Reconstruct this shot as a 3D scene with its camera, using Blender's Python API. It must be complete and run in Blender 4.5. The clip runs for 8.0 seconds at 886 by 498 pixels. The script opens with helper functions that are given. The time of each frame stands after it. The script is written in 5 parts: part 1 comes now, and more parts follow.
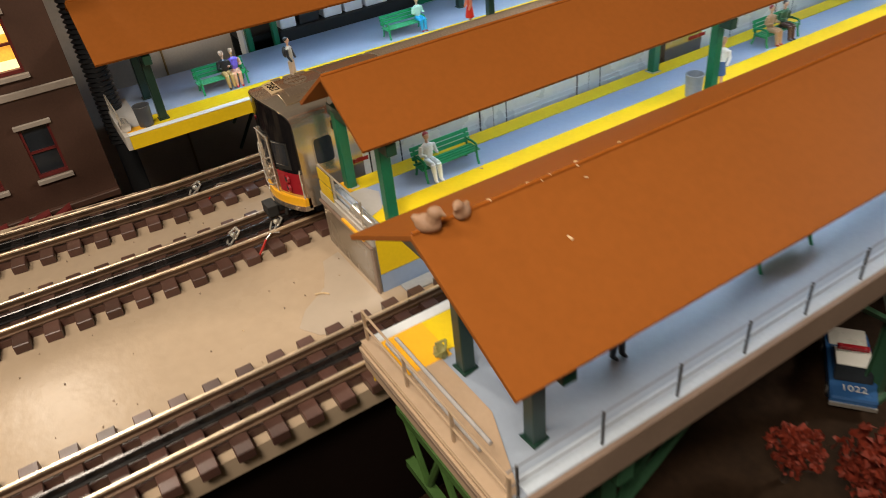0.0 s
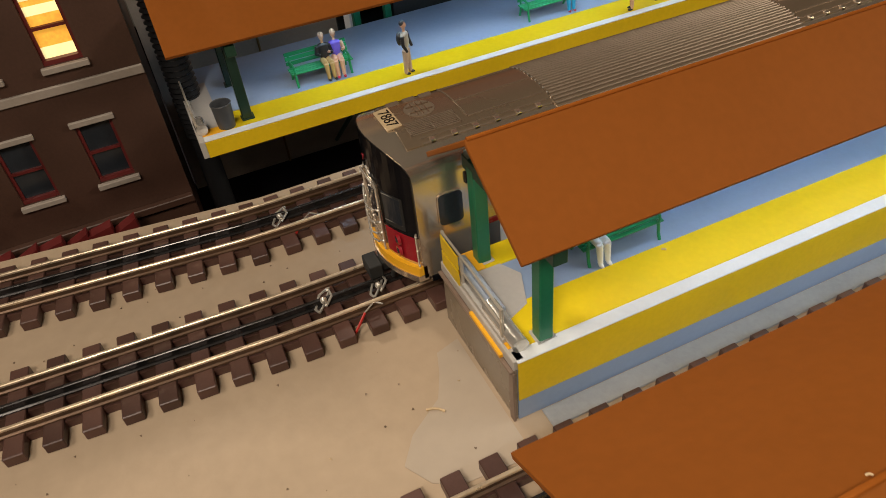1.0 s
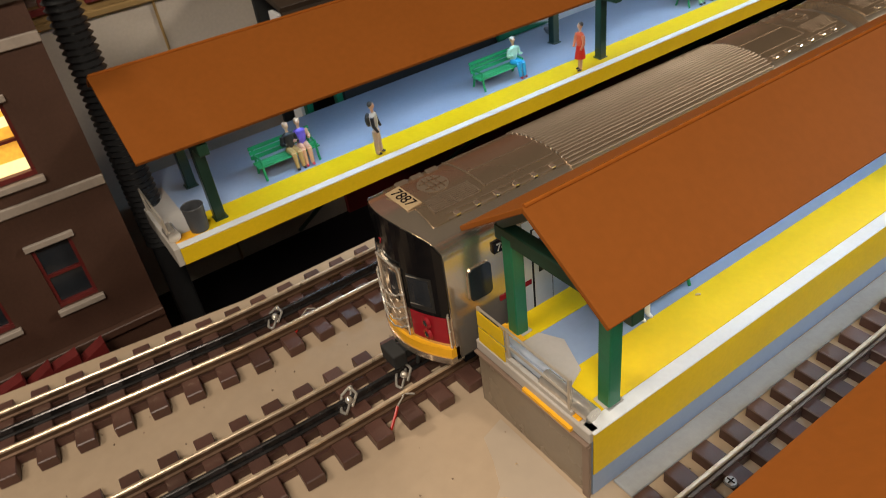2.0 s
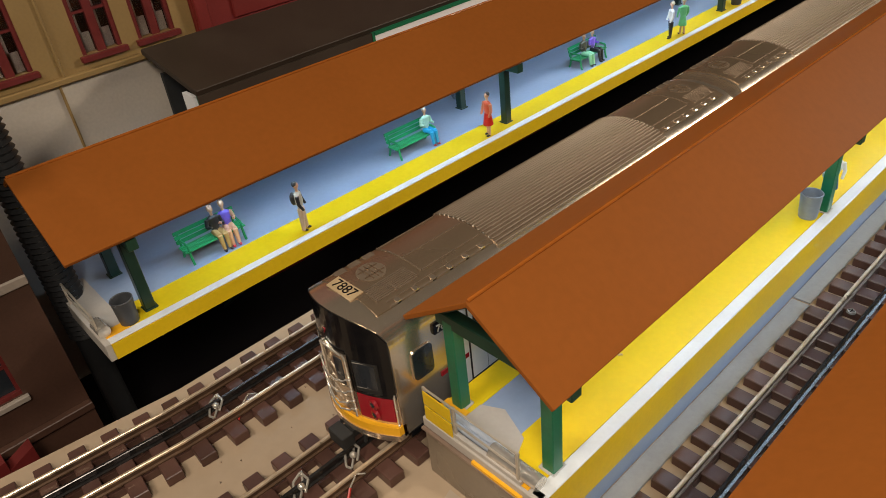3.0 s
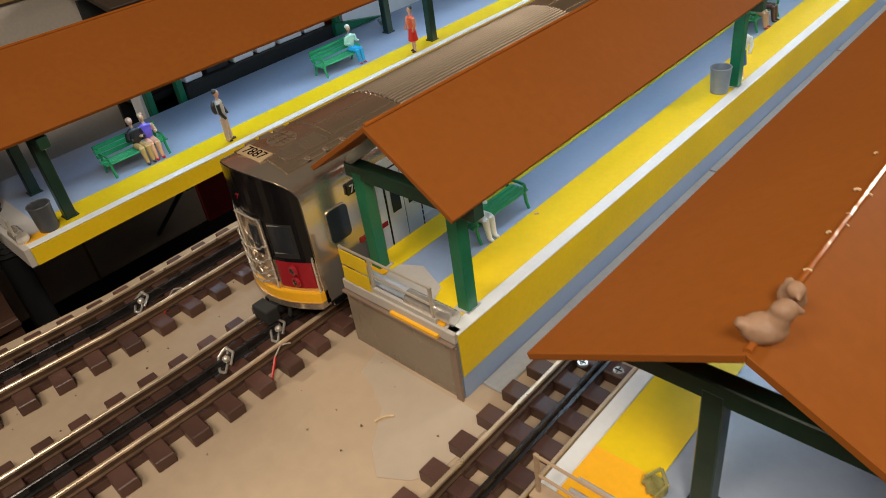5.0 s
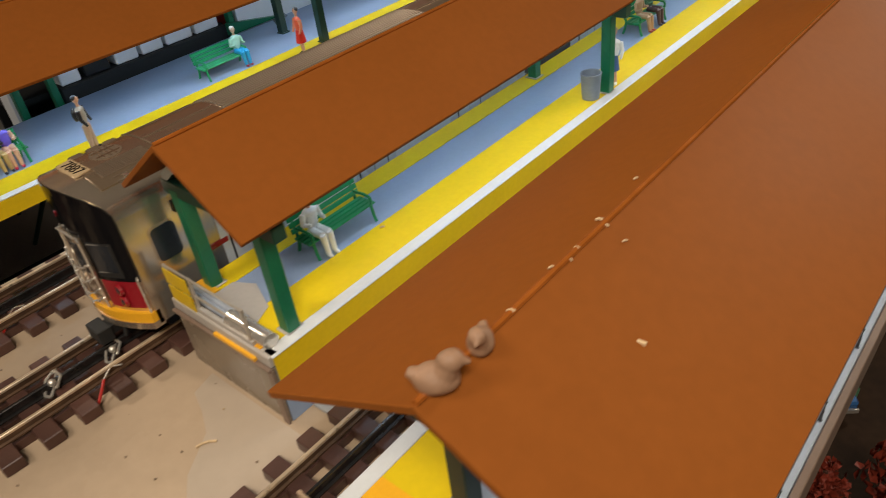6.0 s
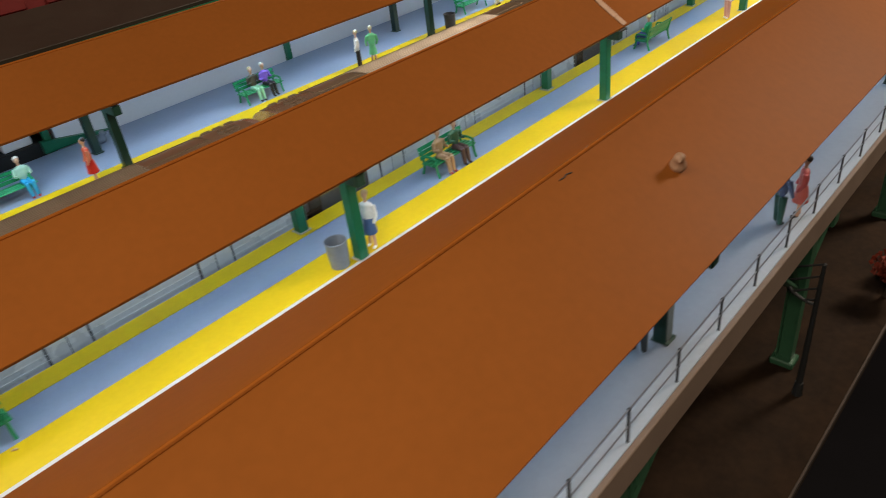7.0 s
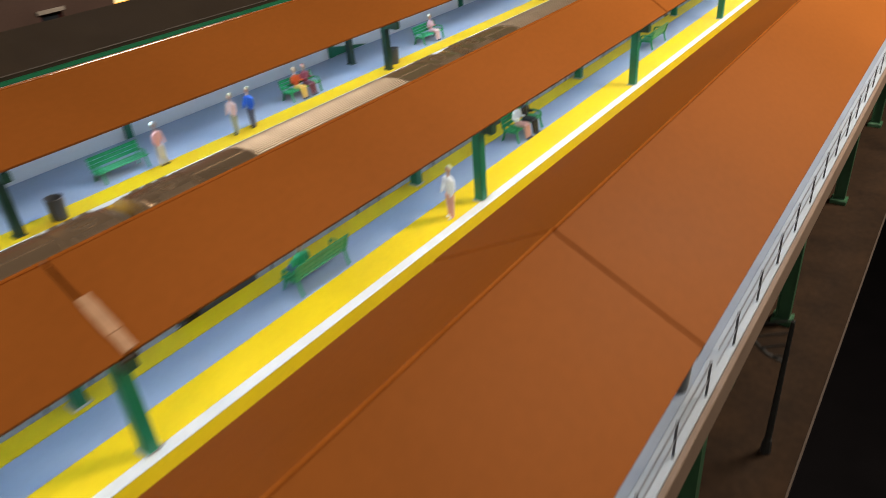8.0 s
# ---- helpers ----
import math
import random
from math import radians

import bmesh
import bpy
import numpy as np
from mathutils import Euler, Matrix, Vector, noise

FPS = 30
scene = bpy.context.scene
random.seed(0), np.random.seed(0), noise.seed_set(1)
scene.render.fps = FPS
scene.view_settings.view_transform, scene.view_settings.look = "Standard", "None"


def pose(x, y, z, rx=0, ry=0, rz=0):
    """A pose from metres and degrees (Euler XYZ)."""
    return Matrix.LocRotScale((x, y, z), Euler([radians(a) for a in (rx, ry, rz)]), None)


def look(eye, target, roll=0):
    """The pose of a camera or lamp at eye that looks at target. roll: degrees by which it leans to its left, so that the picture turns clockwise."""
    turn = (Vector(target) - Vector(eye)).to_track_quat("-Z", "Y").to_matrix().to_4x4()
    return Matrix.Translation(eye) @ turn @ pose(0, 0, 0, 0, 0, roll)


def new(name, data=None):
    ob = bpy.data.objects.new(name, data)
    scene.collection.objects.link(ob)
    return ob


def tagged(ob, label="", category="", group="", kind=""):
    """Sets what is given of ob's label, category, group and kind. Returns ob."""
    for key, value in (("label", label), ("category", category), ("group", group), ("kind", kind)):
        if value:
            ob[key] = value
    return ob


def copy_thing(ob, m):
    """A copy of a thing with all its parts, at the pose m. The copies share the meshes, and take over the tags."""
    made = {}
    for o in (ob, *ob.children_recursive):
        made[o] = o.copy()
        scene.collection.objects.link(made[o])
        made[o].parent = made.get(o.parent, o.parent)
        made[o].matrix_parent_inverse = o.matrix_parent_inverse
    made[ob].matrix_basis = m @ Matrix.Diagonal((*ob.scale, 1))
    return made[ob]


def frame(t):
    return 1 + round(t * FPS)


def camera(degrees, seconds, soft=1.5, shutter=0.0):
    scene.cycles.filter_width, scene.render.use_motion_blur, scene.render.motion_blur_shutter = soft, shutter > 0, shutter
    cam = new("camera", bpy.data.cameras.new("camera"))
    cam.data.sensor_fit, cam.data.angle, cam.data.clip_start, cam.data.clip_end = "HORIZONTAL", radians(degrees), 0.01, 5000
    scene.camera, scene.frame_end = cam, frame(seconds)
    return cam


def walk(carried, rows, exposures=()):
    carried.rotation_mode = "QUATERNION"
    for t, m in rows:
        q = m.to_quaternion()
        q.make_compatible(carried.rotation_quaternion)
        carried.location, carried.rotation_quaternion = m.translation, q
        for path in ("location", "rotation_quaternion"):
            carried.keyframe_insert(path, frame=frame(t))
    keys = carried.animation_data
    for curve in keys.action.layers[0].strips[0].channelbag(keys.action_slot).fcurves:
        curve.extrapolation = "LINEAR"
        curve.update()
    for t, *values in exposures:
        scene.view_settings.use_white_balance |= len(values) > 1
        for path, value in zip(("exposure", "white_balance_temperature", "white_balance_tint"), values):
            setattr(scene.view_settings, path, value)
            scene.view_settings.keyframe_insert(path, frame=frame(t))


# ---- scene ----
from mathutils.bvhtree import BVHTree

cam = camera(63.6, 8.0, soft=0.8, shutter=0.2)
PATH = [
    (0, (0.345, -0.142, 0.294), (-1.082, 0.643, -0.867), -6.3),
    (0.5, (0.225, -0.108, 0.3), (-1.179, 0.537, -0.97), -6.2),
    (1, (0.186, -0.098, 0.292), (-1.24, 0.43, -1.007), -6.7),
    (1.5, (0.152, -0.117, 0.297), (-1.279, 0.474, -0.969), -6.3),
    (2, (0.143, -0.143, 0.287), (-1.265, 0.679, -0.871), -8.3),
    (2.2, (0.14, -0.155, 0.3), (-1.268, 0.762, -0.785), -8.0),
    (3.3, (0.134, -0.154, 0.322), (-1.118, 0.931, -0.797), -6.3),
    (3.5, (0.128, -0.154, 0.319), (-1.128, 0.937, -0.791), -6.3),
    (4, (0.142, -0.13, 0.306), (-1.107, 0.983, -0.79), -6.4),
    (4.2, (0.145, -0.132, 0.293), (-1.098, 0.981, -0.809), -7.0),
    (5.3, (0.199, -0.177, 0.259), (-0.988, 0.951, -0.888), -8.7),
    (5.5, (0.208, -0.171, 0.258), (-0.961, 0.966, -0.901), -8.4),
    (6, (0.225, -0.113, 0.259), (-0.912, 1.052, -0.903), -7.6),
    (6.5, (0.255, -0.029, 0.275), (-0.896, 1.143, -0.866), -7.4),
    (7, (0.303, 0.08, 0.286), (-0.902, 1.26, -0.789), -7.4),
    (7.5, (0.32, 0.227, 0.285), (-0.87, 1.446, -0.762), -7.0),
    (8, (0.261, 0.497, 0.287), (-0.788, 1.864, -0.728), -4.9),
]
EXPOSURES = [(0, 0.22), (0.5, -0.1), (1, -0.15), (1.5, -0.12), (2, 0), (4, 0), (5.5, -0.1), (7, -0.12), (8, -0.03)]
walk(cam, [(t, look(eye, target, roll)) for t, eye, target, roll in PATH], EXPOSURES)

# ---- world, lamps and exposure ----
world = bpy.data.worlds.new("room_air")
scene.world = world
world.use_nodes = True
world.node_tree.nodes["Background"].inputs[0].default_value = (0.80, 0.90, 1.0, 1)
world.node_tree.nodes["Background"].inputs[1].default_value = 0.045


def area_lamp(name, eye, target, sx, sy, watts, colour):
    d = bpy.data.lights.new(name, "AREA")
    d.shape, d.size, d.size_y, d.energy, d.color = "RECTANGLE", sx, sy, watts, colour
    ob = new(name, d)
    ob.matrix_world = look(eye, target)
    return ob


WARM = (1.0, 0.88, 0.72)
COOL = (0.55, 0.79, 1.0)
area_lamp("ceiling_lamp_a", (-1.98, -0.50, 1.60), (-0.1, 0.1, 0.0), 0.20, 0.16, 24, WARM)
# added fill for the board and train front; no known fixture
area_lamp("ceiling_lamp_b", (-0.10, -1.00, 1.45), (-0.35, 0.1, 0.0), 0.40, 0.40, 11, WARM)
# added fills hung low, to brighten the near and far roof ends
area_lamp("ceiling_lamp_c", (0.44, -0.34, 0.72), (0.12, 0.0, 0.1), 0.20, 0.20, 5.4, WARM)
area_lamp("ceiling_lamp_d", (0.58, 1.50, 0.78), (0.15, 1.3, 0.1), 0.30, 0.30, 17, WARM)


# ---- materials ----
def mat(name, colour, rough=0.5, metal=0.0, vary=0.12, scale=40.0, bump=0.15, fine=400.0, emit=0.0, piece=0.0, spec=0.5):
    """Painted or plain surface with two scales of variation in colour, gloss and relief."""
    m = bpy.data.materials.new(name)
    m.use_nodes = True
    nt = m.node_tree
    b = nt.nodes["Principled BSDF"]
    b.inputs["Metallic"].default_value = metal
    b.inputs["Specular IOR Level"].default_value = spec
    co = nt.nodes.new("ShaderNodeTexCoord")
    n1 = nt.nodes.new("ShaderNodeTexNoise")
    n1.inputs["Scale"].default_value, n1.inputs["Detail"].default_value = scale, 5
    n2 = nt.nodes.new("ShaderNodeTexNoise")
    n2.inputs["Scale"].default_value, n2.inputs["Detail"].default_value = fine, 3
    nt.links.new(co.outputs["Object"], n1.inputs["Vector"])
    nt.links.new(co.outputs["Object"], n2.inputs["Vector"])
    mix = nt.nodes.new("ShaderNodeMix")
    mix.data_type, mix.blend_type = "FLOAT", "MIX"
    mix.inputs[0].default_value = 0.35
    nt.links.new(n1.outputs["Fac"], mix.inputs[2])
    nt.links.new(n2.outputs["Fac"], mix.inputs[3])
    ramp = nt.nodes.new("ShaderNodeValToRGB")
    ramp.color_ramp.elements[0].position, ramp.color_ramp.elements[1].position = 0.3, 0.7
    ramp.color_ramp.elements[0].color = (*[c * (1 - vary) for c in colour], 1)
    ramp.color_ramp.elements[1].color = (*[min(1, c * (1 + vary)) for c in colour], 1)
    nt.links.new(mix.outputs[0], ramp.inputs[0])
    last = ramp.outputs[0]
    if piece:
        info = nt.nodes.new("ShaderNodeObjectInfo")
        mr = nt.nodes.new("ShaderNodeMapRange")
        mr.inputs[3].default_value, mr.inputs[4].default_value = 1 - piece, 1 + piece
        nt.links.new(info.outputs["Random"], mr.inputs[0])
        hsv = nt.nodes.new("ShaderNodeHueSaturation")
        nt.links.new(mr.outputs[0], hsv.inputs["Value"])
        nt.links.new(last, hsv.inputs["Color"])
        last = hsv.outputs[0]
    nt.links.new(last, b.inputs["Base Color"])
    rr = nt.nodes.new("ShaderNodeMapRange")
    rr.inputs[3].default_value, rr.inputs[4].default_value = max(0.02, rough - 0.10), min(1, rough + 0.10)
    nt.links.new(n1.outputs["Fac"], rr.inputs[0])
    nt.links.new(rr.outputs[0], b.inputs["Roughness"])
    if bump:
        bp = nt.nodes.new("ShaderNodeBump")
        bp.inputs["Strength"].default_value, bp.inputs["Distance"].default_value = bump, 0.0006
        nt.links.new(mix.outputs[0], bp.inputs["Height"])
        nt.links.new(bp.outputs[0], b.inputs["Normal"])
    if emit:
        nt.links.new(last, b.inputs["Emission Color"])
        b.inputs["Emission Strength"].default_value = emit
    return m


BOARD = mat("board_paint", (0.44, 0.33, 0.23), 0.27, vary=0.09, scale=9, bump=1.0, fine=110, spec=0.045)
RAILSIDE = mat("rail_side_rust", (0.13, 0.075, 0.045), 0.4, 0.5, vary=0.25, scale=70, bump=0.2)
TIE = mat("tie_plastic", (0.080, 0.038, 0.029), 0.38, vary=0.25, scale=90, bump=0.3, fine=900, piece=0.25)
RAIL = mat("rail_metal", (0.74, 0.58, 0.41), 0.30, 0.6, vary=0.22, scale=55, bump=0.1)
RAILBLACK = mat("rail_blackened", (0.07, 0.065, 0.065), 0.25, 0.8, vary=0.3, scale=60, bump=0.1)
DECK = mat("deck_grey_paint", (0.26, 0.335, 0.475), 0.42, vary=0.07, scale=14, bump=0.12, fine=300)
YELLOW = mat("edge_yellow_paint", (0.72, 0.51, 0.006), 0.45, vary=0.08, scale=18, bump=0.15, fine=300, spec=0.3)
SIDEYELLOW = mat("side_yellow_paint", (0.72, 0.48, 0.008), 0.38, vary=0.10, scale=18, bump=0.15)
ORANGE = mat("orange_yellow_paint", (0.85, 0.42, 0.015), 0.42, vary=0.08, scale=30)
WHITE = mat("edge_white_paint", (0.66, 0.67, 0.68), 0.45, vary=0.06, scale=60, bump=0.4, fine=350)
CONCRETE = mat("grey_end_paint", (0.235, 0.185, 0.135), 0.28, vary=0.10, scale=20, bump=0.3)
TAN = mat("tan_edge_paint", (0.22, 0.15, 0.11), 0.5, vary=0.12, scale=40, bump=0.3)
BUFF = mat("buff_paint", (0.40, 0.28, 0.185), 0.45, vary=0.10, scale=30, bump=0.2)
ASH = mat("ash_grey_paint", (0.27, 0.31, 0.38), 0.36, vary=0.08, scale=12, bump=0.12, fine=300)
PALE = mat("pale_grey_paint", (0.44, 0.40, 0.36), 0.5, vary=0.08, scale=30)
ROOF = mat("roof_brown_paint", (0.250, 0.076, 0.014), 0.5, vary=0.10, scale=7, bump=0.12, fine=220, spec=0.03)
ROOFGLOSS = mat("ridge_gloss_paint", (0.30, 0.085, 0.013), 0.14, vary=0.15, scale=60, bump=0.6, fine=300)
ROOFDARK = mat("roof_dark_felt", (0.032, 0.021, 0.013), 0.6, vary=0.2, scale=25)
GREEN = mat("post_green_paint", (0.008, 0.14, 0.065), 0.34, vary=0.15, scale=50, bump=0.2)
# darker copy of GREEN; the unlit posts' shade is put into the colour
POSTSHADED = mat("post_dark_green", (0.010, 0.035, 0.024), 0.36, vary=0.2, scale=50, bump=0.2)
RAILTAN = mat("railing_pale_paint", (0.46, 0.40, 0.33), 0.35, 0.3, vary=0.1, scale=60, bump=0)
GREENDARK = mat("beam_dark_green", (0.012, 0.05, 0.03), 0.4, vary=0.2, scale=50)
BENCHGREEN = mat("bench_green_plastic", (0.012, 0.26, 0.095), 0.33, vary=0.12, scale=80, bump=0.1, piece=0.12)
STEEL = mat("stainless_paint", (0.62, 0.52, 0.41), 0.20, 0.85, vary=0.08, scale=24, bump=0.08)
# paler, less metallic copy of STEEL; LED light on the sides is in its colour
SIDELIT = mat("side_steel_paint", (0.74, 0.73, 0.70), 0.28, 0.12, vary=0.07, scale=24, bump=0.08)
ROOFSTEEL = mat("train_roof_metal", (0.36, 0.265, 0.18), 0.30, 0.75, vary=0.06, scale=14, bump=0.015)
RIBSTEEL = mat("rib_metal", (0.24, 0.185, 0.135), 0.46, 0.55, vary=0.05, scale=40, bump=0)
CHROME = mat("bright_wire", (0.72, 0.67, 0.60), 0.22, 0.7, vary=0.08, scale=80, bump=0)
BLACK = mat("black_gloss", (0.006, 0.006, 0.007), 0.14, vary=0.2, scale=40, bump=0.05, spec=0.25)
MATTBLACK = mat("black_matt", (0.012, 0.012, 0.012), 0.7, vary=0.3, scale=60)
RED = mat("train_red_plastic", (0.30, 0.012, 0.02), 0.25, vary=0.1, scale=60, bump=0.05)
GLASS = mat("dark_window_plastic", (0.02, 0.024, 0.03), 0.16, vary=0.2, scale=30, bump=0.0)
BROWNBRICK = mat("brownstone_paint", (0.060, 0.027, 0.017), 0.5, vary=0.25, scale=22, bump=0.4, fine=500)
STONE = mat("stone_trim", (0.30, 0.25, 0.21), 0.6, vary=0.15, scale=60, bump=0.3)
SASHRED = mat("sash_red_paint", (0.12, 0.013, 0.012), 0.45, vary=0.2, scale=90)
OLIVE = mat("olive_wall_paint", (0.26, 0.165, 0.060), 0.55, vary=0.12, scale=16, bump=0.3)
GREYWALL = mat("grey_wall_paint", (0.48, 0.42, 0.36), 0.6, vary=0.12, scale=14, bump=0.3)
REDWALL = mat("red_wall_paint", (0.16, 0.012, 0.010), 0.5, vary=0.2, scale=16, bump=0.3)
CURTAIN = mat("curtain_cloth", (0.70, 0.60, 0.52), 0.8, vary=0.1, scale=120)
LITPANE = mat("lit_window_card", (1.0, 0.42, 0.05), 0.6, vary=0.25, scale=55, bump=0, emit=0.9)
LITCREAM = mat("lit_window_blind", (1.0, 0.72, 0.34), 0.6, vary=0.12, scale=55, bump=0, emit=1.2)
LED = mat("led_diffuser", (0.8, 0.9, 1.0), 0.5, vary=0.0, bump=0, emit=2.0)
WALLWHITE = mat("white_backing_panel", (0.80, 0.80, 0.82), 0.55, vary=0.05, scale=8, bump=0.1)
RUBBER = mat("black_hose_rubber", (0.015, 0.015, 0.016), 0.35, vary=0.2, scale=60)
CANGREY = mat("can_grey_plastic", (0.055, 0.058, 0.065), 0.42, vary=0.15, scale=60)
# lighter copy of CANGREY with bluish LED light put into the colour
GREYLIT = mat("can_blue_grey_plastic", (0.20, 0.23, 0.27), 0.42, vary=0.15, scale=60)
CLAY = mat("clay_brown", (0.30, 0.17, 0.10), 0.6, vary=0.2, scale=120, bump=0.4)
TUBE = mat("silver_foil", (0.70, 0.66, 0.60), 0.22, 0.7, vary=0.2, scale=160, bump=0.8)
LINT = mat("pale_wood_chip", (0.62, 0.45, 0.26), 0.7, vary=0.2, scale=200)
# near-black street, floor and wood: shade under the layout is in these colours
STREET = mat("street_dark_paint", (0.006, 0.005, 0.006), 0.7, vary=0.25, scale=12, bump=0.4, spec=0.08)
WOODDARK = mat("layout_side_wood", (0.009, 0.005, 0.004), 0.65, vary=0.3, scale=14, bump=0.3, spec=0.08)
# brown earth, darkened in its colour in place of dim light
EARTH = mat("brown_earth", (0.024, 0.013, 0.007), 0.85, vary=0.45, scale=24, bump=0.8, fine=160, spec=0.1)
STEELGREEN = mat("girder_green_paint", (0.03, 0.09, 0.045), 0.42, vary=0.2, scale=40)
WIRERED = mat("wire_red", (0.45, 0.02, 0.015), 0.35, vary=0.05, bump=0)
CREAM = mat("plaster_wall", (0.30, 0.27, 0.23), 0.8, vary=0.08, scale=3)
LEAFRED = mat("autumn_leaf_red", (0.20, 0.022, 0.007), 0.7, vary=0.4, scale=80)
LEAFGREEN = mat("lichen_green", (0.06, 0.16, 0.03), 0.8, vary=0.4, scale=80)
BARK = mat("twig_bark", (0.05, 0.03, 0.02), 0.8, vary=0.3, scale=80)
CARWHITE = mat("car_white_paint", (0.62, 0.60, 0.56), 0.25, vary=0.05, scale=30, bump=0)
CARBLUE = mat("car_blue_paint", (0.03, 0.10, 0.26), 0.25, vary=0.08, scale=30, bump=0)


# ---- mesh helpers ----
def box(bm, x0, x1, y0, y1, z0, z1):
    v = [bm.verts.new(p) for p in ((x0, y0, z0), (x1, y0, z0), (x1, y1, z0), (x0, y1, z0), (x0, y0, z1), (x1, y0, z1), (x1, y1, z1), (x0, y1, z1))]
    for f in ((3, 2, 1, 0), (4, 5, 6, 7), (0, 1, 5, 4), (1, 2, 6, 5), (2, 3, 7, 6), (3, 0, 4, 7)):
        bm.faces.new([v[i] for i in f])
    return v


def prism(bm, poly, y0, y1, axis="y", caps=True):
    """A closed outline of (x, z) pairs, drawn out along y (or, axis x, of (y, z) pairs along x)."""
    put = (lambda a, b, c: (a, c, b)) if axis == "y" else (lambda a, b, c: (c, a, b))
    p = [bm.verts.new(put(a, b, y0)) for a, b in poly]
    q = [bm.verts.new(put(a, b, y1)) for a, b in poly]
    n = len(poly)
    for i in range(n):
        bm.faces.new((p[i], p[(i + 1) % n], q[(i + 1) % n], q[i]))
    if caps:
        bm.faces.new(p[::-1])
        bm.faces.new(q)
    return p, q


def rod(bm, a, b, r, r2=None, n=8):
    """A round bar from a to b."""
    a, b = Vector(a), Vector(b)
    r2 = r if r2 is None else r2
    q = (b - a).to_track_quat("Z", "Y").to_matrix()
    rings = []
    for c, s in ((a, r), (b, r2)):
        rings.append([bm.verts.new(c + q @ Vector((s * math.cos(t * math.tau / n), s * math.sin(t * math.tau / n), 0))) for t in range(n)])
    for i in range(n):
        bm.faces.new((rings[0][i], rings[0][(i + 1) % n], rings[1][(i + 1) % n], rings[1][i]))
    bm.faces.new(rings[0][::-1])
    bm.faces.new(rings[1])


def wire(bm, points, r, n=6):
    for a, b in zip(points, points[1:]):
        rod(bm, a, b, r, n=n)


def ball(bm, c, rx, ry=None, rz=None, sub=2, turn=None):
    got = bmesh.ops.create_icosphere(bm, subdivisions=sub, radius=1.0)["verts"]
    ry, rz = ry or rx, rz or rx
    for v in got:
        p = Vector((v.co.x * rx, v.co.y * ry, v.co.z * rz))
        v.co = (turn @ p if turn else p) + Vector(c)
    return got


def mesh_of(name, bm, material, bevel=0.0, smooth=False, segments=1):
    if bevel:
        bmesh.ops.bevel(bm, geom=bm.edges[:], offset=bevel, segments=segments, affect="EDGES", clamp_overlap=True)
    bmesh.ops.recalc_face_normals(bm, faces=bm.faces[:])
    me = bpy.data.meshes.new(name)
    bm.to_mesh(me)
    bm.free()
    for m in material if isinstance(material, (list, tuple)) else (material,):
        me.materials.append(m)
    if smooth:
        me.polygons.foreach_set("use_smooth", [True] * len(me.polygons))
        me.set_sharp_from_angle(angle=radians(38))
    return me


def part(name, bm, material, parent, label="", bevel=0.0, smooth=False, at=None):
    """One mesh object under a thing or under a part."""
    ob = new(name, mesh_of(name, bm, material, bevel, smooth))
    ob.parent = parent
    if at is not None:
        ob.matrix_basis = at
    return tagged(ob, label)


def again(ob, m):
    """The same mesh once more, under the same thing."""
    o = new(ob.name.split(".")[0], ob.data)
    o.parent, o.matrix_basis = ob.parent, m
    return o


def thing(name, label, category, at=(0, 0, 0), rz=0, group="", kind=""):
    ob = new(name)
    ob.empty_display_size = 0.01
    ob.matrix_basis = pose(*at, 0, 0, rz)
    return tagged(ob, label, category, group, kind)


def solid(name, bm, material, label, category, kind="", at=(0, 0, 0), rz=0, bevel=0.0, smooth=False, group=""):
    ob = new(name, mesh_of(name, bm, material, bevel, smooth))
    ob.matrix_basis = pose(*at, 0, 0, rz)
    return tagged(ob, label, category, group, kind)


def B():
    return bmesh.new()


def boxes(*dims):
    bm = B()
    for d in dims:
        box(bm, *d)
    return bm


def letters(text, size, material, parent, m, label="", depth=0.0002):
    """Raised characters in the built-in font, as a mesh."""
    c = bpy.data.curves.new("characters", "FONT")
    c.body, c.size, c.extrude, c.align_x, c.align_y = text, size, depth, "CENTER", "CENTER"
    tmp = bpy.data.objects.new("characters", c)
    me = bpy.data.meshes.new_from_object(tmp)
    bpy.data.objects.remove(tmp)
    me.materials.clear()
    me.materials.append(material)
    ob = new("lettering", me)
    ob.parent, ob.matrix_basis = parent, m
    return tagged(ob, label)


FAR = 2.3          # the end of the straight
H = 0.042          # platform deck over the board


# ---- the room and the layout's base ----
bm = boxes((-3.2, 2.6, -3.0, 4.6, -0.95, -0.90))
solid("floor", bm, STREET, "basement floor under the layout, shade in its black colour", "floor", "structure")
# unseen ceiling and walls, added to close the room and bounce fill light
bm = boxes((-3.2, 2.6, -3.0, 4.6, 1.70, 1.75))
solid("ceiling", bm, CREAM, "plain unseen ceiling added to close the room and bounce light", "ceiling", "structure")
for nm, d in (("wall_west", (-3.25, -3.2, -3.0, 4.6, -0.95, 1.75)), ("wall_east", (2.6, 2.65, -3.0, 4.6, -0.95, 1.75)),
              ("wall_north", (-3.25, 2.65, 4.6, 4.65, -0.95, 1.75)), ("wall_south", (-3.25, 2.65, -3.05, -3.0, -0.95, 1.75))):
    solid(nm, boxes(d), CREAM, "plain unseen wall added to close the room and bounce light", "wall", "structure")

# track board: a sheet with a slanting far edge
bm = B()
edge = [(-0.253, FAR), (-0.253, -0.07), (-0.276, -0.25), (-0.33, -0.62), (0.071, -0.62), (0.071, FAR)]
low = [bm.verts.new((x, y, -0.014)) for x, y in edge]
top = [bm.verts.new((x, y, 0.0)) for x, y in edge]
bm.faces.new(top)
bm.faces.new(low[::-1])
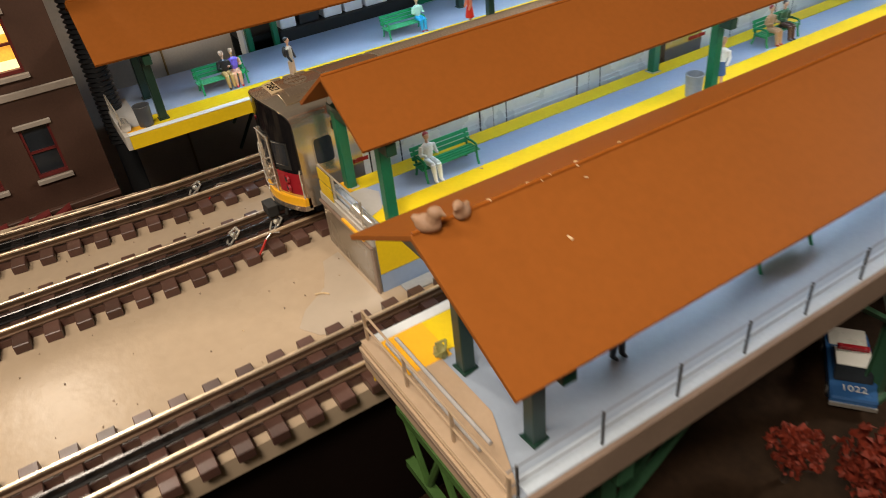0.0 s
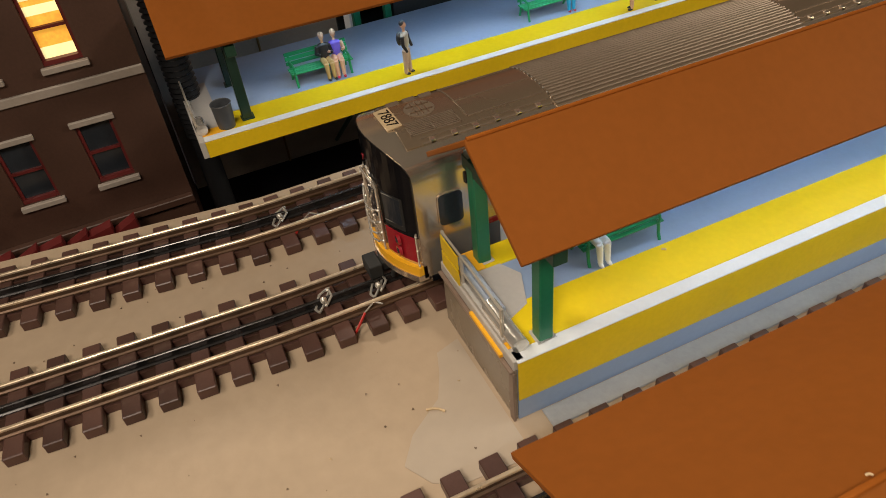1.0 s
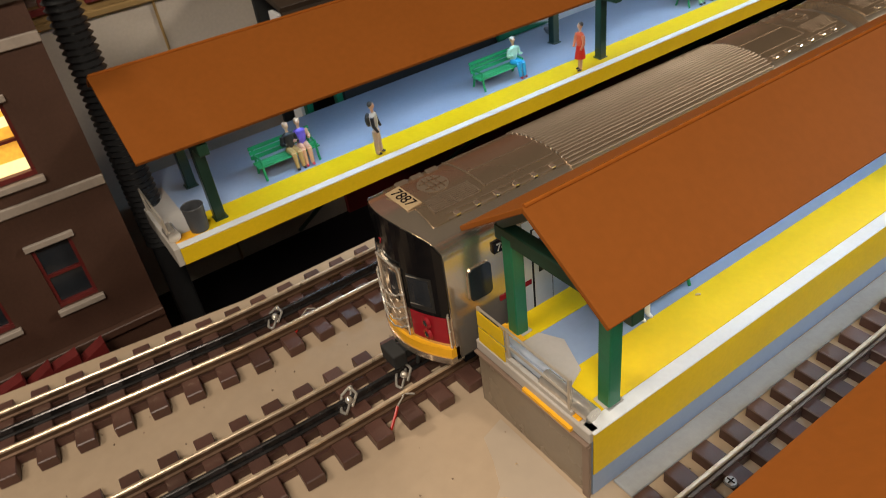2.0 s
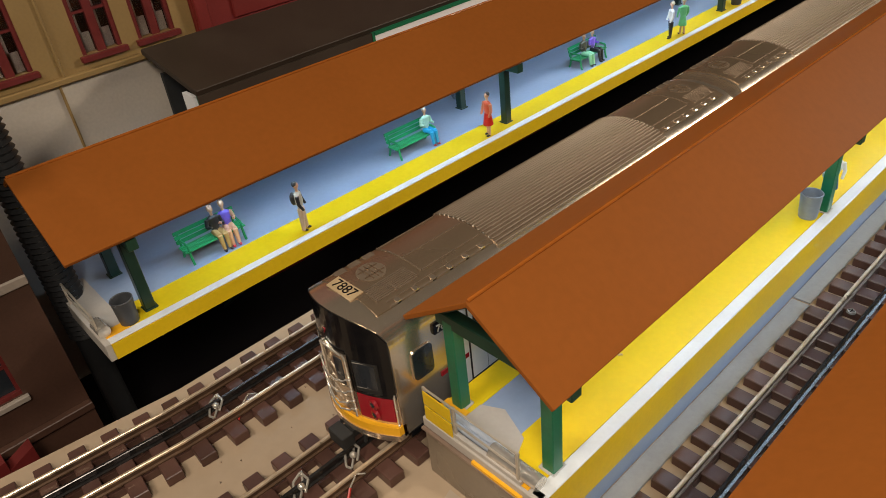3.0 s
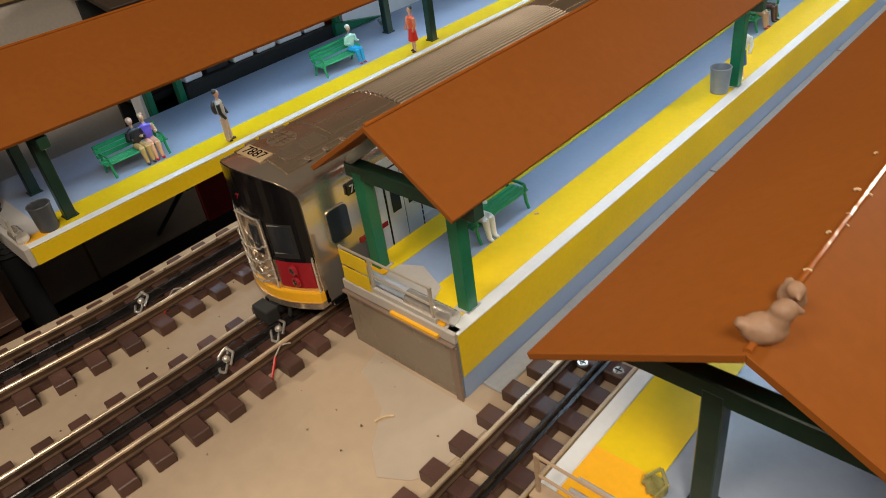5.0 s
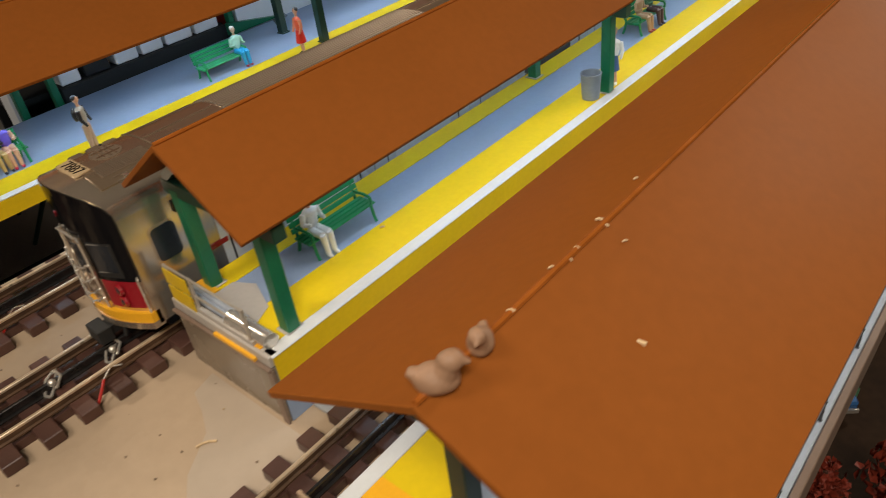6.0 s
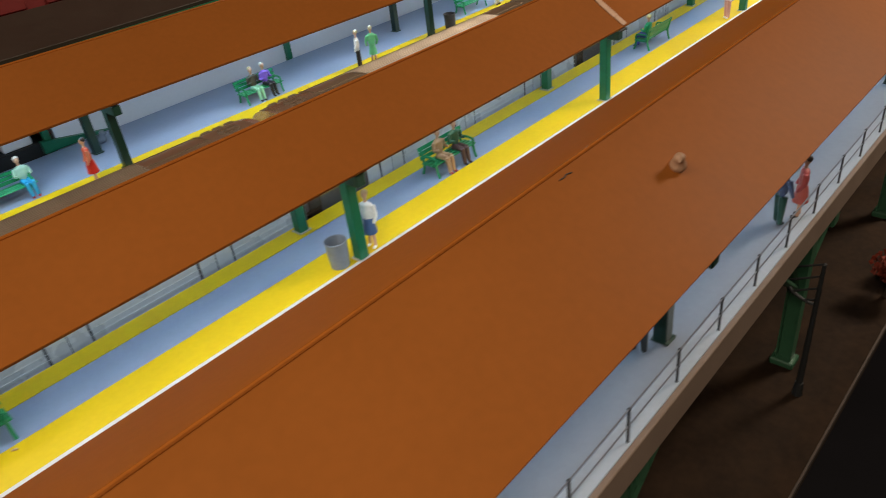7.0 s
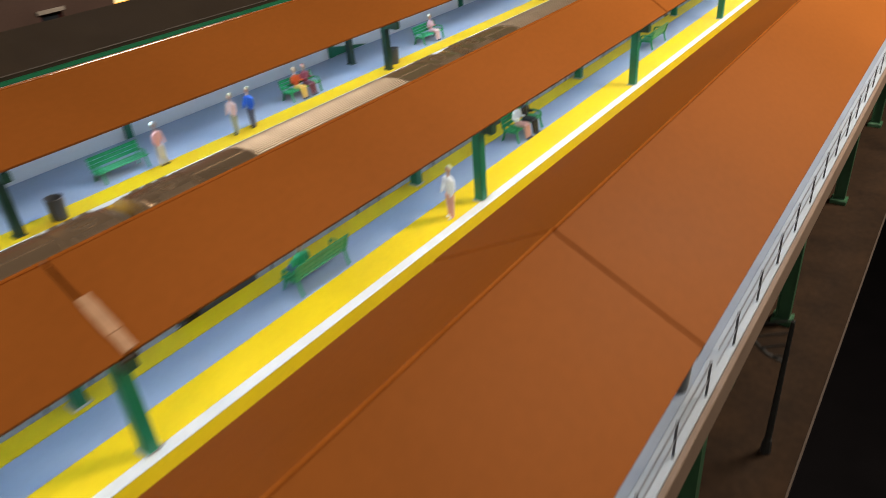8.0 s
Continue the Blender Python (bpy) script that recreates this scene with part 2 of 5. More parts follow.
for i in range(len(edge)):
    j = (i + 1) % len(edge)
    bm.faces.new((low[i], low[j], top[j], top[i]))
solid("track_board", bm, BOARD, "grey painted plywood board under the tracks", "board", "structure")


bm = B()
rim = [(-0.062, -0.004), (-0.058, -0.018), (-0.044, -0.023), (-0.030, -0.030), (-0.016, -0.050), (-0.002, -0.060), (0.012, -0.052), (0.019, -0.040), (0.021, -0.004)]
low = [bm.verts.new((x, y, 0.0)) for x, y in rim]
top = [bm.verts.new((x, y, 0.0003)) for x, y in rim]
bm.faces.new(top)
for i in range(len(rim)):
    j = (i + 1) % len(rim)
    bm.faces.new((low[i], low[j], top[j], top[i]))
solid("paint_patch", bm, mat("board_repaint", (0.44, 0.355, 0.275), 0.30, vary=0.08, scale=14, bump=0.5, fine=90), "paler repainted patch of the board by the platform end", "paint patch", "structure")


# ---- tracks ----
tie_mesh = mesh_of("tie", boxes((-0.031, 0.031, -0.005, 0.005, 0, 0.0068)), TIE, bevel=0.0005)


def rail_outline(x, wide=0.74):
    h = [(0.0024, 0), (0.0024, 0.0007), (0.0006, 0.0013), (0.0006, 0.0038), (0.0014, 0.0042), (0.0014, 0.0054), (0.0009, 0.0058)]
    return [(x + a * wide, 0.0068 + b) for a, b in h] + [(x - a * wide, 0.0068 + b) for a, b in h[::-1]]


def track(label, xc, pitch, y0, bend):
    """Three rails on ties; bend(y): how far the line swings sideways before the straight."""
    t = thing("railway_track", label, "track", (xc, 0, 0), group="three-rail tracks")
    ys = [y0 + i * 0.03 for i in range(int((0.0 - y0) / 0.03) + 1)] + [FAR]
    for x, m in ((-0.016, RAIL), (0.0, RAILBLACK), (0.016, RAIL)):
        bm = B()
        prev = None
        for y in ys:
            ring = [bm.verts.new((px + bend(y), y, pz)) for px, pz in rail_outline(x)]
            if prev:
                for i in range(len(ring)):
                    j = (i + 1) % len(ring)
                    bm.faces.new((prev[i], prev[j], ring[j], ring[i]))
            else:
                bm.faces.new(ring[::-1])
            prev = ring
        bm.faces.new(prev)
        rail = part("rail", bm, m, t, "blackened middle rail" if x == 0 else "bright metal outer rail")
        if x:
            # dull web and foot under the bright head
            for sgn in (-1, 1):
                bm = B()
                prev = None
                for y in ys:
                    xb = x + bend(y)
                    ring = [bm.verts.new((xb + sgn * a * 0.74, y, 0.0068 + b)) for a, b in ((0.0026, 0.0), (0.0026, 0.0009), (0.0010, 0.0015), (0.0010, 0.0040), (0.0004, 0.0040), (0.0004, 0.0))]
                    if prev:
                        for i in range(6):
                            j = (i + 1) % 6
                            bm.faces.new((prev[i], prev[j], ring[j], ring[i]))
                    prev = ring
                part("web", bm, RAILSIDE, rail, "dull brown side of the rail")
        bm = B()
        prev = None
        for y in ys:
            ring = [bm.verts.new((x + bend(y) + a, y, b)) for a, b in ((-0.0022, 0.0), (0.0022, 0.0), (0.0022, 0.0050), (-0.0022, 0.0050))]
            if prev:
                for i in range(4):
                    j = (i + 1) % 4
                    bm.faces.new((prev[i], prev[j], ring[j], ring[i]))
            prev = ring
        part("tie_web", bm, TIE, t, "brown plastic web between the ties")
    y = y0 + 0.01
    while y < FAR - 0.1:
        o = new("tie", tie_mesh)
        o.parent = t
        slope = math.degrees(math.atan2(bend(y + 0.01) - bend(y - 0.01), 0.02))
        o.matrix_basis = pose(bend(y), y, 0, 0, 0, -slope + random.uniform(-0.7, 0.7))
        y += pitch
    return t


track("empty three-rail track with dark brown ties beside the station", 0.046, 0.0195, -0.6, lambda y: 0.0)
track("three-rail track with dark brown ties under the train", -0.1170, 0.0190, -0.6, lambda y: -0.05 * max(0, -0.08 - y))
track("three-rail track with dark brown ties beside the far platform", -0.2100, 0.0195, -0.6, lambda y: -0.10 * max(0, -0.08 - y))


# ---- platforms ----
def end_railing(p, x0, x1, y, z, posts, height=0.021, paint=None):
    """Two thin bars on thin posts across the end of a platform."""
    for u in posts if isinstance(posts, tuple) else [i / (posts - 1) for i in range(posts)]:
        x = x0 + (x1 - x0) * u
        part("rail_post", boxes((x - 0.0007, x + 0.0007, y - 0.0007, y + 0.0007, z, z + height)), paint or RAILTAN, p)
    for h in (height, height * 0.52):
        bm = B()
        rod(bm, (x0 - 0.001, y, z + h - 0.0006), (x1 + 0.001, y, z + h - 0.0006), 0.0007, n=6)
        part("bar", bm, paint or RAILTAN, p)


def foil_tube(at, length, label):
    bm = B()
    rod(bm, (0, 0, 0.004), (length, 0, 0.004), 0.0042, n=14)
    for v in bm.verts:
        v.co += Vector(noise.noise_vector(v.co * 300)) * 0.0005
    return solid("foil_tube", bm, TUBE, label, "tube", at=at, smooth=True)


# centre platform, between the train and the empty track
mid = thing("platform", "grey island platform with yellow and white painted edges", "platform", kind="structure")
MX0 = -0.078
part("body", boxes((MX0, 0.0, 0.0, FAR, 0.0, H)), DECK, mid, "blue-grey painted deck block")
part("yellow_strip", boxes((-0.033, -0.0066, 0.0035, FAR, H, H + 0.0004)), YELLOW, mid, "yellow warning band")
part("yellow_strip", boxes((MX0, -0.062, 0.0035, FAR, H, H + 0.0004)), YELLOW, mid, "yellow warning band")
part("white_edge", boxes((-0.0062, 0.0012, -0.0005, FAR, H, H + 0.0012)), WHITE, mid, "rough white painted edge", bevel=0.0004)
part("side_band", boxes((0.0, 0.0006, 0.0, FAR, 0.015, H - 0.0002)), SIDEYELLOW, mid, "yellow band along the side")
part("end_board", boxes((MX0 - 0.001, -0.0005, -0.0018, 0.0, 0.0, H - 0.006)), CONCRETE, mid, "grey brown painted end board", bevel=0.0004)
part("end_sill", boxes((MX0 - 0.001, 0.0, -0.0022, 0.0035, H - 0.005, H + 0.0012)), PALE, mid, "pale grey end sill", bevel=0.0004)
part("orange_patch", boxes((-0.030, -0.008, -0.0005, 0.0065, H + 0.0012, H + 0.0016)), ORANGE, mid)
part("orange_patch", boxes((MX0, -0.062, -0.0005, 0.016, H + 0.0012, H + 0.0016)), ORANGE, mid)
bm = B()
f = [bm.verts.new(p) for p in ((-0.062, 0.004, H + 0.0005), (-0.022, 0.004, H + 0.0005), (-0.030, 0.022, H + 0.0005), (-0.050, 0.030, H + 0.0005), (-0.062, 0.024, H + 0.0005))]
bmesh.ops.extrude_face_region(bm, geom=[bm.faces.new(f)])
for v in bm.verts[5:]:
    v.co.z += 0.0004
part("landing", bm, PALE, mid, "pale grey landing patch")
part("end_rail", boxes((MX0, -0.012, -0.001, 0.001, H + 0.001, H + 0.004)), PALE, mid)
end_railing(mid, MX0 + 0.001, -0.014, 0.0, H + 0.001, (0.0, 0.34, 1.0))
for z0, z1 in ((0.0005, 0.0096), (0.0112, 0.0200)):
    part("yellow_board", boxes((MX0 + 0.0016, MX0 + 0.0215, -0.0018, -0.0012, H + 0.001 + z0, H + 0.001 + z1)), SIDEYELLOW, mid, "yellow board on the railing")
part("orange_ledge", boxes((-0.042, -0.010, -0.0040, -0.0022, H - 0.0048, H - 0.0030)), ORANGE, mid, "orange yellow strip on the end ledge")
part("end_ledge", boxes((MX0 - 0.001, 0.0, -0.0042, -0.0020, H - 0.0066, H - 0.0050)), TAN, mid, "narrow tan ledge", bevel=0.0003)
part("end_trim", boxes((-0.0035, 0.0004, -0.0030, -0.0018, 0.0, H - 0.0067)), TAN, mid, "thin brown corner strip")
bm = B()
for yy, zz in ((0.0046, 0.0030), (0.0086, 0.0026)):
    rod(bm, (MX0 + 0.004, yy, H + zz), (-0.030, yy, H + zz), 0.0019, n=10)
solid("clear_tube", bm, mat("clear_blue_tube", (0.46, 0.50, 0.58), 0.38, vary=0.1, scale=60), "pair of clear plastic tubes along the platform end", "tube", smooth=True)
foil_tube((-0.034, 0.004, H + 0.001), 0.030, "crumpled silver tube on the platform end")

STRIP = mat("base_strip_paint", (0.33, 0.33, 0.33), 0.40, vary=0.14, scale=30, bump=0.5, piece=0.04)
slab = part("kerb_slab", boxes((0.0008, 0.0125, 0.0, 0.2480, 0.0, 0.0012)), STRIP, mid, "blue-grey slab along the platform foot", bevel=0.0004, at=pose(0, 0.012, 0))
for k in range(1, 9):
    again(slab, pose(random.uniform(-0.0004, 0.0004), 0.012 + 0.25 * k, 0, 0, 0, random.uniform(-0.3, 0.3)))

# near platform, railed on its outer side
EDGEGREY = mat("edge_pale_paint", (0.42, 0.47, 0.54), 0.34, vary=0.10, scale=16, bump=0.2)
NX0, NX1, NY = 0.079, 0.203, -0.047
near = thing("platform", "grey side platform with yellow edge and thin outer railing", "platform", kind="structure")
part("body", boxes((NX0, NX1, NY, FAR, H - 0.016, H)), ASH, near, "grey painted deck")
part("yellow_strip", boxes((NX0 + 0.006, NX0 + 0.032, NY + 0.03, FAR, H, H + 0.0004)), YELLOW, near, "yellow warning band")
part("white_edge", boxes((NX0 - 0.001, NX0 + 0.006, NY, FAR, H, H + 0.0010)), WHITE, near, "white painted edge", bevel=0.0004)
part("side_band", boxes((NX0 - 0.0006, NX0, NY, FAR, 0.012, H - 0.0002)), SIDEYELLOW, near, "yellow band along the side")
# pale edge strip, with the deck's bluish sheen put into its colour
part("outer_white_edge", boxes((NX1 - 0.0100, NX1 - 0.0004, NY + 0.010, FAR, H, H + 0.0009)), EDGEGREY, near, "pale blue-grey strip under the railing", bevel=0.0003)
part("outer_fascia", boxes((NX1, NX1 + 0.003, NY, FAR, H - 0.018, H + 0.0015)), TAN, near, "tan outer edge board", bevel=0.0004)
part("end_board", boxes((NX0 - 0.001, NX1 + 0.003, NY - 0.003, NY, H - 0.018, H - 0.001)), BUFF, near, "tan end board", bevel=0.0004)
part("end_sill", boxes((NX0 - 0.001, NX1 + 0.003, NY - 0.003, NY + 0.004, H, H + 0.0012)), BUFF, near, "buff end sill", bevel=0.0003)
part("orange_patch", boxes((NX0 + 0.006, NX0 + 0.036, NY + 0.004, NY + 0.03, H, H + 0.0006)), ORANGE, near, "orange yellow corner patch")
bm = B()
f = [bm.verts.new(p) for p in ((NX0 + 0.036, NY + 0.004, H + 0.0003), (NX1 - 0.004, NY + 0.004, H + 0.0003), (NX1 - 0.004, NY + 0.008, H + 0.0003), (NX1 - 0.045, NY + 0.024, H + 0.0003), (NX0 + 0.036, NY + 0.024, H + 0.0003))]
bmesh.ops.extrude_face_region(bm, geom=[bm.faces.new(f)])
for v in bm.verts[5:]:
    v.co.z += 0.0004
part("landing", bm, BUFF, near, "buff landing patch")
for k, z in enumerate((H - 0.0052, H - 0.0105)):
    part("end_moulding", boxes((NX0 - 0.001, NX1 + 0.003, NY - 0.0046 + 0.0006 * k, NY - 0.003, z, z + 0.0030)), BUFF if k == 0 else TAN, near, "long buff moulding", bevel=0.0004)
end_railing(near, NX0 + 0.001, NX1, NY + 0.0005, H, 4, paint=BUFF)
POSTIRON = mat("railing_dark_paint", (0.05, 0.05, 0.055), 0.4, 0.3, vary=0.1, bump=0)
RAILPAINT = mat("railing_grey_paint", (0.24, 0.25, 0.28), 0.4, 0.3, vary=0.1, bump=0)
bm = boxes((-0.0005, 0.0005, -0.0005, 0.0005, 0, 0.021))
for k in range(5):
    ball(bm, (0, 0, 0.0008 + 0.0049 * k), 0.0010 if k % 2 == 0 else 0.0008, sub=1)
post = part("rail_post", bm, POSTIRON, near, "thin dark beaded railing post", at=pose(NX1 - 0.002, NY + 0.006, H))
y = NY + 0.051
while y < FAR - 0.2:
    again(post, pose(NX1 - 0.002, y, H, 0, 0, 0))
    y += 0.0452
for h in (0.0205, 0.0105):
    for y0, y1 in ((NY, 0.772), (0.785, FAR - 0.2)):
        bm = B()
        rod(bm, (NX1 - 0.002, y0, H + h), (NX1 - 0.002, y1, H + h), 0.00042, n=6)
        part("bar", bm, RAILPAINT, near)

bm = B()
for yy in (0.007, 0.0125):
    rod(bm, (NX0 + 0.010, NY + yy, H + 0.0019), (NX1 - 0.030, NY + yy, H + 0.0019), 0.0011, n=10)
solid("clear_tube", bm, mat("pale_blue_tube", (0.40, 0.38, 0.38), 0.2, vary=0.1, scale=60), "pair of pale blue plastic tubes along the platform end", "tube", smooth=True)

# far platform, on brackets over the dark gap
LX0, LX1, LY = -0.397, -0.2750, -0.092
far = thing("platform", "grey side platform with yellow edge over a dark gap", "platform", kind="structure")
part("body", boxes((LX0, LX1, LY, FAR, H - 0.010, H)), DECK, far, "blue-grey painted deck")
part("yellow_strip", boxes((LX1 - 0.032, LX1 - 0.006, LY + 0.016, FAR, H, H + 0.0004)), YELLOW, far, "yellow warning band")
part("white_edge", boxes((LX1 - 0.006, LX1 + 0.0008, LY, FAR, H, H + 0.0010)), WHITE, far, "white painted edge", bevel=0.0003)
part("side_band", boxes((LX1, LX1 + 0.0012, LY, FAR, H - 0.012, H - 0.0002)), SIDEYELLOW, far, "yellow band along the side")
part("end_sill", boxes((LX0, LX1 + 0.001, LY - 0.004, LY, H - 0.012, H + 0.0012)), PALE, far, "pale end board", bevel=0.0003)
part("orange_patch", boxes((LX1 - 0.016, LX1 - 0.006, LY, LY + 0.016, H, H + 0.0006)), ORANGE, far)
part("landing", boxes((LX0 + 0.03, LX1 - 0.016, LY, LY + 0.016, H, H + 0.0005)), PALE, far, "pale grey landing patch")
end_railing(far, LX0 + 0.004, LX1 - 0.012, LY - 0.002, H, 3, 0.018)
foil_tube((LX1 - 0.022, LY + 0.001, H + 0.001), 0.014, "clear silver tube on the far platform end")
br = B()
box(br, LX0, LX1 - 0.004, -0.003, 0.003, H - 0.016, H - 0.010)
for a in (0.0, 0.03):
    rod(br, (LX1 - 0.01 - a, 0, H - 0.013), (LX0 + 0.02, 0, H - 0.09 + a), 0.0018, n=6)
br = part("bracket", br, STEELGREEN, far, "dark green bracket", at=pose(0, 0.02, 0))
for k in range(1, 14):
    again(br, pose(0, 0.02 + 0.15 * k, 0))


# ---- canopies ----
def canopy(label, xc, hw, ze, zr, y0, cuts, posts, px, post_z, fit_slope=0.0, hl=None, paint=None, power=1.0, led_x=0.0, led_from=0.06):
    """A pitched roof in sections on pairs of posts with cross beams and rafters."""
    c = thing("canopy", label, "canopy", (xc, 0, 0), group="platform canopies")
    ends = [y0, *cuts, FAR]
    # slope along the roof, set to fit the camera's view
    sink = lambda y: -fit_slope * (min(y, cuts[0]) - y0)
    for i, (a, b) in enumerate(zip(ends, ends[1:])):
        for s in (-1, 1):
            half = hl if hl and s < 0 else hw
            n = Vector((s * (zr - ze), half)).normalized() * 0.0026
            g = 0.0012 if i else 0.0
            lift = random.uniform(-0.0004, 0.0004) if i else 0.0
            bm = B()
            prism(bm, [(0, zr + lift), (s * half, ze + lift), (s * half - n.x, ze - n.y + lift), (0, zr - 0.003 + lift)], a + g, b - 0.0006)
            for v in bm.verts:
                v.co.z += sink(v.co.y)
            part("roof_panel", bm, ROOF, c, "orange brown painted roof sheet", bevel=0.0003)
        bm = B()
        rod(bm, (0, a + 0.001, zr + 0.0001 + sink(a)), (0, b - 0.001, zr + 0.0002 + sink(b)), 0.0010, n=8)
        part("ridge_bead", bm, ROOFGLOSS, c, "glossy ridge bead of paint")
    # added dark backing, so the open joints read as dark gaps
    for yc in cuts:
        for s in (-1, 1):
            half = hl if hl and s < 0 else hw
            bm = B()
            prism(bm, [(0, zr - 0.0034), (s * half * 0.985, ze - 0.0028), (s * half * 0.985, ze - 0.0040), (0, zr - 0.005)], yc - 0.004, yc + 0.005)
            for v in bm.verts:
                v.co.z += sink(9)
            part("joint_strip", bm, ROOFDARK, c, "dark strip added under the sheet joint to make the gap dark")
    pm = mesh_of("post", boxes((-0.0036, 0.0036, -0.0036, 0.0036, 0, ze - 0.008 - post_z)), paint or GREEN, bevel=0.0005)
    bm = B()
    for v in box(bm, -0.0048, 0.0048, -0.0048, 0.0048, 0.0, 0.0012):
        v.co += Vector((random.uniform(-0.0007, 0.0007), random.uniform(-0.0007, 0.0007), 0))
    ft = mesh_of("post_foot", bm, paint or PALE, bevel=0.0004)
    zb = ze - 0.004
    fr = B()
    box(fr, -(hl or hw) + 0.004, hw - 0.004, -0.0035, 0.0035, zb - 0.008, zb)
    fr_m = mesh_of("cross_beam", fr, GREENDARK, bevel=0.0005)
    rf = {}
    for s in (-1, 1):
        bm = B()
        h2 = (hl if hl and s < 0 else hw) - 0.006
        prism(bm, [(0, zr - 0.0034), (s * h2, ze - 0.0014), (s * h2, ze - 0.007), (0, zr - 0.010)], -0.003, 0.003)
        rf[s] = mesh_of("rafter", bm, GREENDARK)
    for y in posts:
        for s in (-1, 1):
            o = new("post", pm)
            o.parent, o.matrix_basis = c, pose(px[0] if s < 0 else px[1], y, post_z) @ Matrix.Diagonal((1, 1, 1 + sink(y) / (ze - 0.008 - post_z), 1))
            o = new("post_foot", ft)
            o.parent, o.matrix_basis = c, pose(px[0] if s < 0 else px[1], y, post_z, 0, 0, random.choice((0, 90, 180, 270)))
            o = new("rafter", rf[s])
            o.parent, o.matrix_basis = c, pose(0, y, sink(y))
        o = new("cross_beam", fr_m)
        o.parent, o.matrix_basis = c, pose(0, y, sink(y))
    zr += sink(9)
    zl = zr - 0.0105 - abs(led_x) / hw * (zr - ze - sink(9))
    bm = boxes((led_x - 0.003, led_x + 0.003, y0 + led_from, FAR - 0.05, zl - 0.002, zl))
    part("led_strip", bm, LED, c, "white led strip under the roof")
    n = 3
    step = (FAR - 0.1 - y0 - led_from) / n
    for k in range(n):
        yc = y0 + led_from + step * (k + 0.5)
        d = bpy.data.lights.new("canopy_light", "AREA")
        d.shape, d.size, d.size_y, d.energy, d.color = "RECTANGLE", 0.006, step * 0.96, LEDW * step * power, COOL
        o = new("canopy_light", d)
        o.matrix_world = look((xc + led_x, yc, zl - 0.0035), (xc + led_x, yc, 0))
    return c


LEDW = 0.325
TAPEGOLD = mat("plate_gold", (0.52, 0.38, 0.22), 0.4, 0.3, vary=0.1, scale=120, bump=0)
TAPE = mat("tape_tan", (0.42, 0.24, 0.14), 0.5, vary=0.2, scale=150, bump=0.2)
canopy("orange brown pitched canopy on green posts over the island platform", -0.0365, 0.0460, 0.109, 0.140, -0.0015, (0.605, 1.23, 1.85),
       [0.018 + 0.2943 * k for k in range(8)], (-0.0335, 0.0279), H)
canopy("orange brown pitched canopy on green posts with shade in their colour over the railed platform", 0.1420, 0.0655, 0.1068, 0.1415, -0.0440, (0.727, 1.5),
       [-0.0165, 0.345, 0.740, 1.13, 1.52, 1.9], (-0.015, 0.039), H, 0.0, 0.0650, POSTSHADED, 1.7, -0.040, 0.10)
canopy("orange brown pitched canopy on dark green posts over the far platform", -0.3305, 0.0625, 0.109, 0.1455, -0.0976, (0.66, 1.42),
       [-0.058, 0.2985, 0.690, 1.143, 1.53, 1.9], (-0.022, 0.0380), H, 0.008, None, POSTSHADED, 1.35, 0.030)


# ---- the train ----
HW, ZS, ZT = 0.0330, 0.088, 0.1065      # half width, top of the side wall, top of the roof
FLOOR = 0.026
TX = -0.1215        # the train's middle line


def roof_z(x):
    u = min(1, abs(x) / HW)
    return ZS + (ZT - ZS) * (1 - u ** 2.6) ** 0.5


def body_outline(inset=0.0):
    h = HW - inset
    pts = [(h, FLOOR), (h, ZS)] + [(h * math.cos(a), ZS + (ZT - ZS - inset) * math.sin(a) ** 0.75) for a in [math.pi * k / 18 for k in range(1, 18)]] + [(-h, ZS), (-h, FLOOR)]
    return pts


def rounded_plate(y0, y1, z0, z1, r, xa, xb):
    """A thin upright plate with rounded corners, facing along x."""
    pts = []
    for cy, cz, a0 in ((y1 - r, z1 - r, 0), (y0 + r, z1 - r, 90), (y0 + r, z0 + r, 180), (y1 - r, z0 + r, 270)):
        for k in range(5):
            a = math.radians(a0 + 22.5 * k)
            pts.append((cy + r * math.cos(a), cz + r * math.sin(a)))
    bm = B()
    prism(bm, pts, min(xa, xb), max(xa, xb), axis="x")
    return bm


def bow(x):
    return -0.0120 * (1 - (x / HW) ** 2)


def bowed(bm, x0, x1, z0, z1, off, thick, n=10):
    """A slab that follows the bowed front; z0, z1 may be functions of x."""
    f0 = z0 if callable(z0) else (lambda x: z0)
    f1 = z1 if callable(z1) else (lambda x: z1)
    rows = []
    for i in range(n + 1):
        x = x0 + (x1 - x0) * i / n
        y = bow(x) - off
        rows.append([bm.verts.new(p) for p in ((x, y, f0(x)), (x, y, f1(x)), (x, y + thick, f1(x)), (x, y + thick, f0(x)))])
    for a, b in zip(rows, rows[1:]):
        for i in range(4):
            j = (i + 1) % 4
            bm.faces.new((a[i], b[i], b[j], a[j]))
    bm.faces.new(rows[0])
    bm.faces.new(rows[-1][::-1])


def arch(inset):
    return lambda x: ZS + (ZT - ZS) * max(0.0, 1 - min(1, abs(x) / HW) ** 2) ** 0.375 - inset


CAR = 0.340


